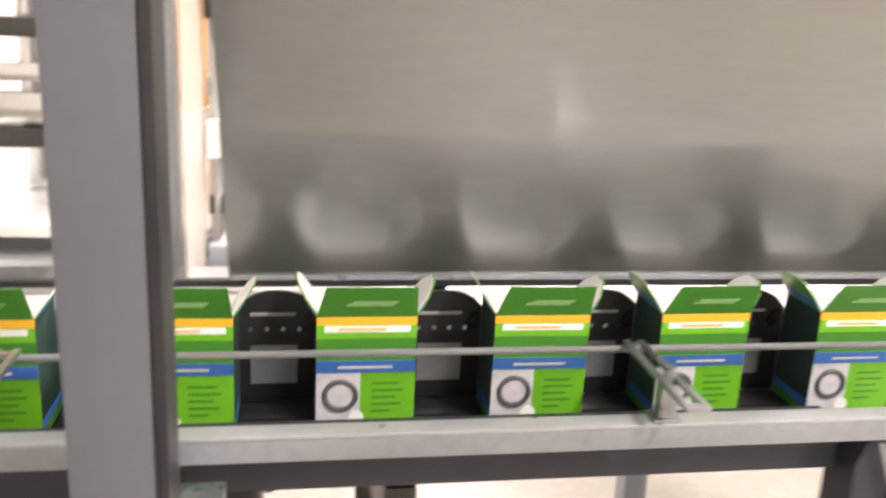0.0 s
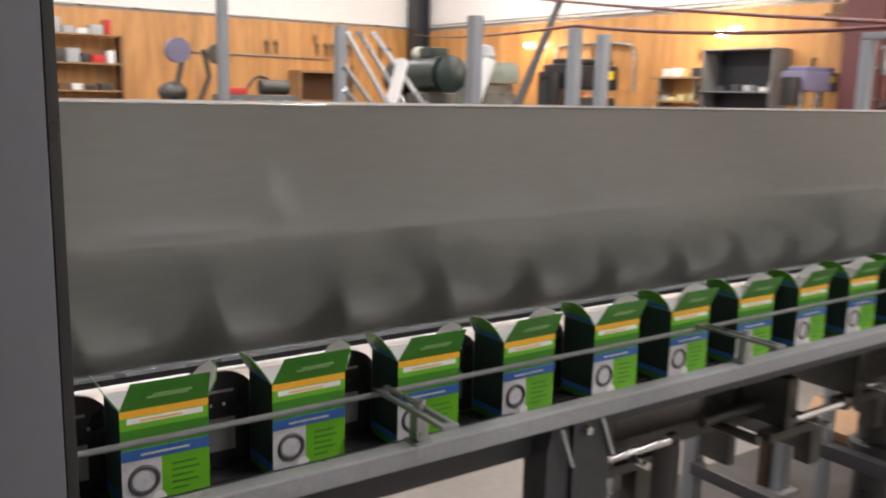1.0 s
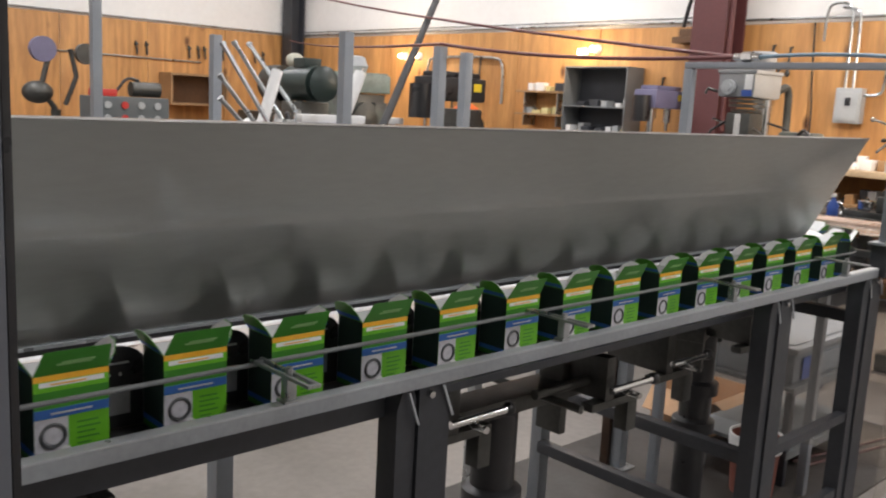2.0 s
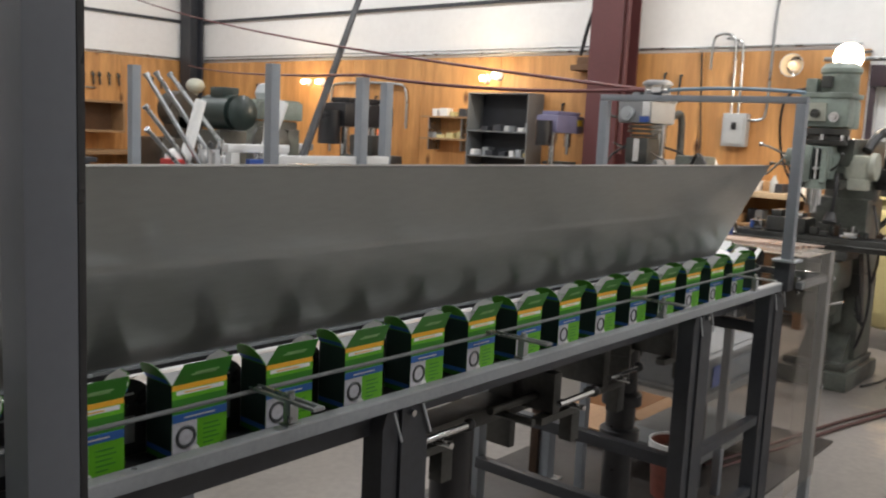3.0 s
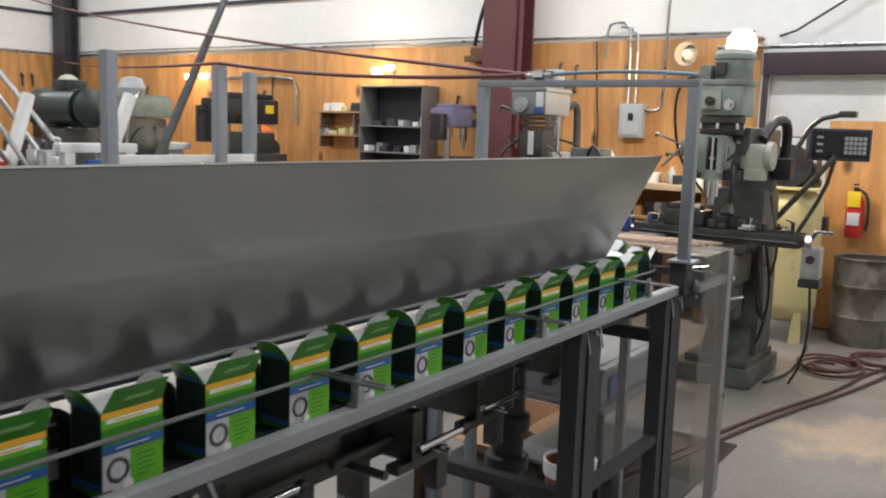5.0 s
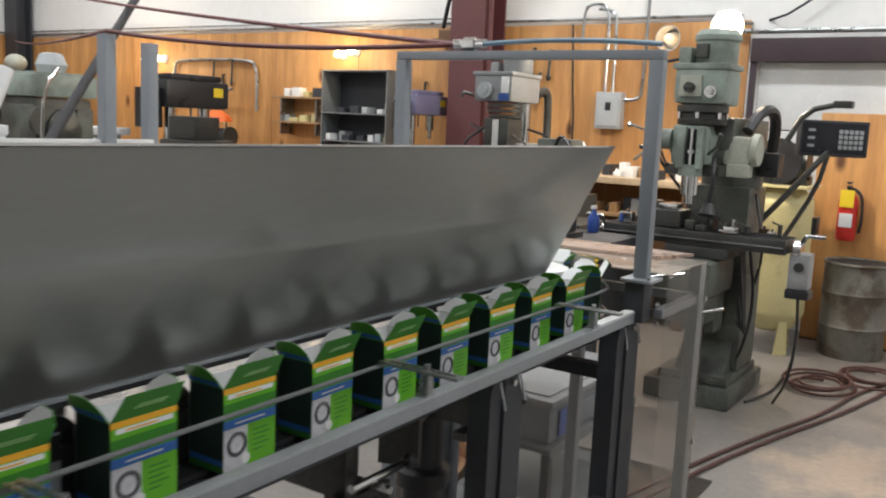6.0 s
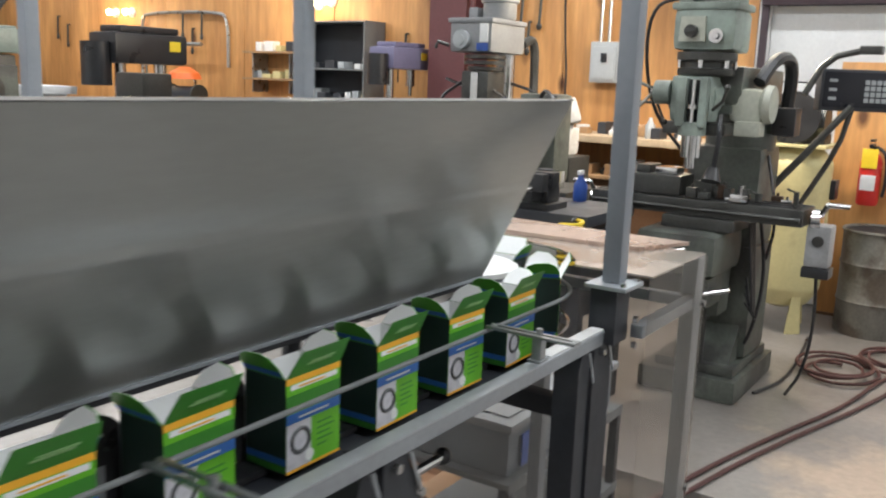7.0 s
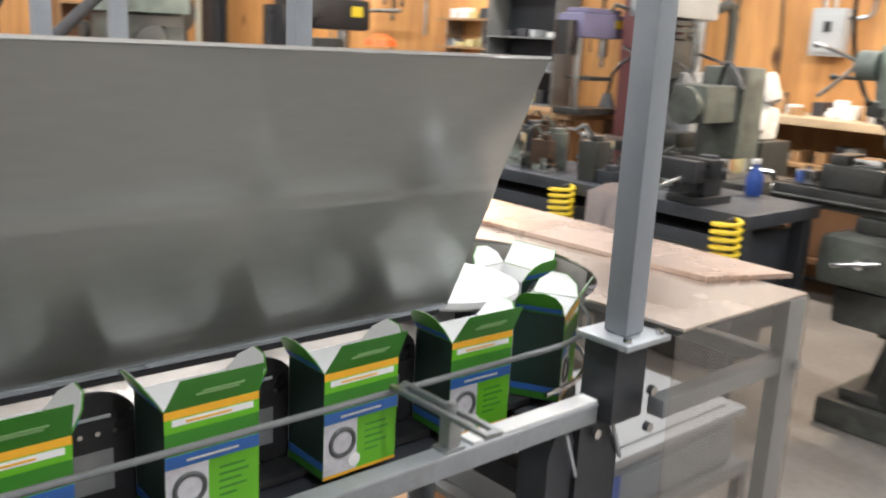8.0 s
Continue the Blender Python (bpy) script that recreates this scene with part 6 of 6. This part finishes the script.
Shape().box((0, 0, 0), (0.9, 0.02 + 0.36, 0.03)).box((0, 0, 0.42), (0.9, 0.38, 0.45)).box((0, 0, 0.031), (0.03, 0.38, 0.419)).box((0.87, 0, 0.031), (0.9, 0.38, 0.419)).done("carcass", BENCH_WOOD, cu)
Shape().box((0.031, 0.34, 0.031), (0.869, 0.37, 0.419)).done("back", DARK_WOOD, cu)
for k, x in enumerate((5.2, 5.35, 5.45, 5.6, 5.75, 4.4, 4.55, 6.3, 6.45)):
    s = Shape().pipe([(x, WY - 0.02, 2.16), (x, WY - 0.05, 2.14), (x + 0.01, WY - 0.05, 1.98)], 0.014).ball((x, WY - 0.05, 2.12), 0.03, (1, 0.5, 1))
    tagged(s.done("hand_tool", IRON), "dark hand tool hung on plywood", "tool", "tools on the wall")
mc = thing("band_saw", "dark green machine with a round guard in the corner", "machine", (5.0, 9.9, 0))
Shape().box((0, 0, 0), (0.7, 0.6, 1.3), 0.03).done("body", IRON, mc)
Shape().rod((0.35, 0.0, 1.66), (0.35, 0.3, 1.66), 0.24, n=28).box((0.2, 0.0, 1.3), (0.5, 0.3, 1.6), 0.03).done("wheel_guard", IRON, mc)
tagged(Shape().ball((5.95, 10.6, 2.0), 0.13, (1, 1, 0.8)).rod((5.95, 10.6, 0), (5.95, 10.6, 1.95), 0.03).done("lamp_stand", MILL_PALE), "pale round hood on a thin stand", "lamp")

# ---- red air hoses overhead ----


def sag(a, b, drop, n=14):
    a, b = Vector(a), Vector(b)
    return [a.lerp(b, k / n) - Vector((0, 0, drop * 4 * (k / n) * (1 - k / n))) for k in range(n + 1)]


for a, b, d in (((5.9, 12.2, 3.28), (2.028, 1.72, 1.75), 0.10), ((6.88, 12.2, 2.38), (1.98, 3.28, 1.812), 0.05), ((1.98, 3.28, 1.812), (2.028, 1.72, 1.75), 0.03)):
    tagged(Shape().pipe(sag(a, b, d), 0.008).done("air_line_hose", RED_HOSE), "dusty red air hose strung across the hall", "hose", "hoses overhead")
tagged(Shape().pipe(sag((2.028, 1.62, 1.75), (2.03, 1.10, 1.745), -0.01), 0.007).done("air_line_hose", mat("blue hose", (0.18, 0.27, 0.34), 0.45)), "grey blue air hose along the guard's top rail", "hose", "hoses overhead")

# ---- carton feeder at the line's head ----
cf = thing("carton_feeder", "carton feeder with steel plates and dark guides", "machine", (-1.9, 1.42, 0))
Shape().box((0.0, 0.12, 0.0), (0.95, 0.9, 1.0), 0.01).done("cabinet", SHELF_GREY, cf)
for k, (px, pz) in enumerate(((0.15, 1.60), (0.42, 1.52), (0.70, 1.44), (0.86, 1.62))):
    Shape().box((px, 0.06, pz), (px + 0.10, 0.14, pz + 0.07), 0.008).rod((px + 0.05, 0.10, pz - 0.05), (px + 0.05, 0.10, pz), 0.012, n=10).done("sensor_block", (IRON, ZINC, BLUE, BLACK)[k], cf)
Shape().box((-0.2, 0.0, 1.16), (0.98, 0.5, 1.175), 0.002).done("white_plate", WHITE_PAINT, cf)
Shape().box((1.06, 0.10, 1.0), (1.10, 0.16, 1.75), 0.004).done("upright", ALU, cf)
for k, z in enumerate((1.24, 1.32, 1.38, 1.46)):
    Shape().box((0.1, 0.15 + 0.05 * (k % 2), z), (1.04, 0.2 + 0.05 * (k % 2), z + 0.025), 0.003).done("guide_bar", CHROME if k % 2 else IRON, cf)
for x in (0.3, 0.62, 0.9):
    Shape().rod((x, 0.22, 1.18), (x, 0.22, 1.55), 0.014).box((x - 0.04, 0.16, 1.27), (x + 0.04, 0.26, 1.31), 0.006).done("guide_rod", CHROME, cf)
Shape().box((0.98, 0.04, 1.24), (1.06, 0.12, 1.32), 0.008).box((1.0, 0.05, 1.32), (1.04, 0.10, 1.42), 0.005).done("air_cylinder", BLACK, cf)
Shape().box((0.5, 0.3, 1.58), (0.78, 0.5, 1.80), 0.01).done("valve_block", PANEL_GREY, cf)
Shape().pipe([(0.6, 0.3, 1.65), (0.75, 0.2, 1.8), (0.9, 0.2, 1.5)], 0.01, smooth=2).pipe([(0.65, 0.3, 1.7), (0.85, 0.25, 1.75), (0.95, 0.2, 1.4)], 0.008, smooth=2).done("air_tube", BLUE, cf)
Shape().box((1.115, 0.04, 1.05), (1.118, 0.30, 1.60)).done("clear_guard", FROST, cf)
for tx, ty in ((1.135, 0.30), (1.185, 0.36), (1.15, 0.55)):
    Shape().rod((tx, ty, 0.99), (tx, ty, 1.62), 0.011, n=12).done("tower_rod", CHROME, cf)
for k, z in enumerate((1.02, 1.12, 1.21, 1.30, 1.41, 1.52)):
    Shape().box((1.122, 0.27 + 0.02 * (k % 2), z), (1.20, 0.42, z + (0.03 if k % 2 else 0.055)), 0.004).done("tower_block", (ALU, IRON, WHITE_PAINT, ZINC, BLACK, ALU)[k], cf)
Shape().box((1.0, 0.24, 0.975), (1.22, 0.62, 0.99), 0.002).done("tower_base", ZINC, cf)
Shape().box((1.04, 0.44, 0.0), (1.10, 0.50, 0.974), 0.003).done("tower_leg", DARK_STEEL, cf)
Shape().pipe([(1.16, 0.30, 1.55), (1.19, 0.28, 1.66), (1.16, 0.45, 1.70), (1.12, 0.6, 1.5)], 0.009, smooth=2).done("air_tube", PANEL_GREY, cf)


# ---- movement ----


def motions():
    for k, c, l, lean, slip in LINE:
        s0 = -0.6257 + W2 + PITCH * k
        times = [0.5 * i for i in range(17)]
        if XT - 0.1 < s0 + 8 * SPEED and s0 < XT + math.pi * R + 0.1:
            times = [0.2 * i for i in range(41)]
        walk(c, [(t, on_line(s0 + slip + SPEED * t) @ pose(0, 0, 0, 0, 0, lean)) for t in times])
        walk(l, [(t, on_line(s0 + SPEED * t)) for t in times])


motions()
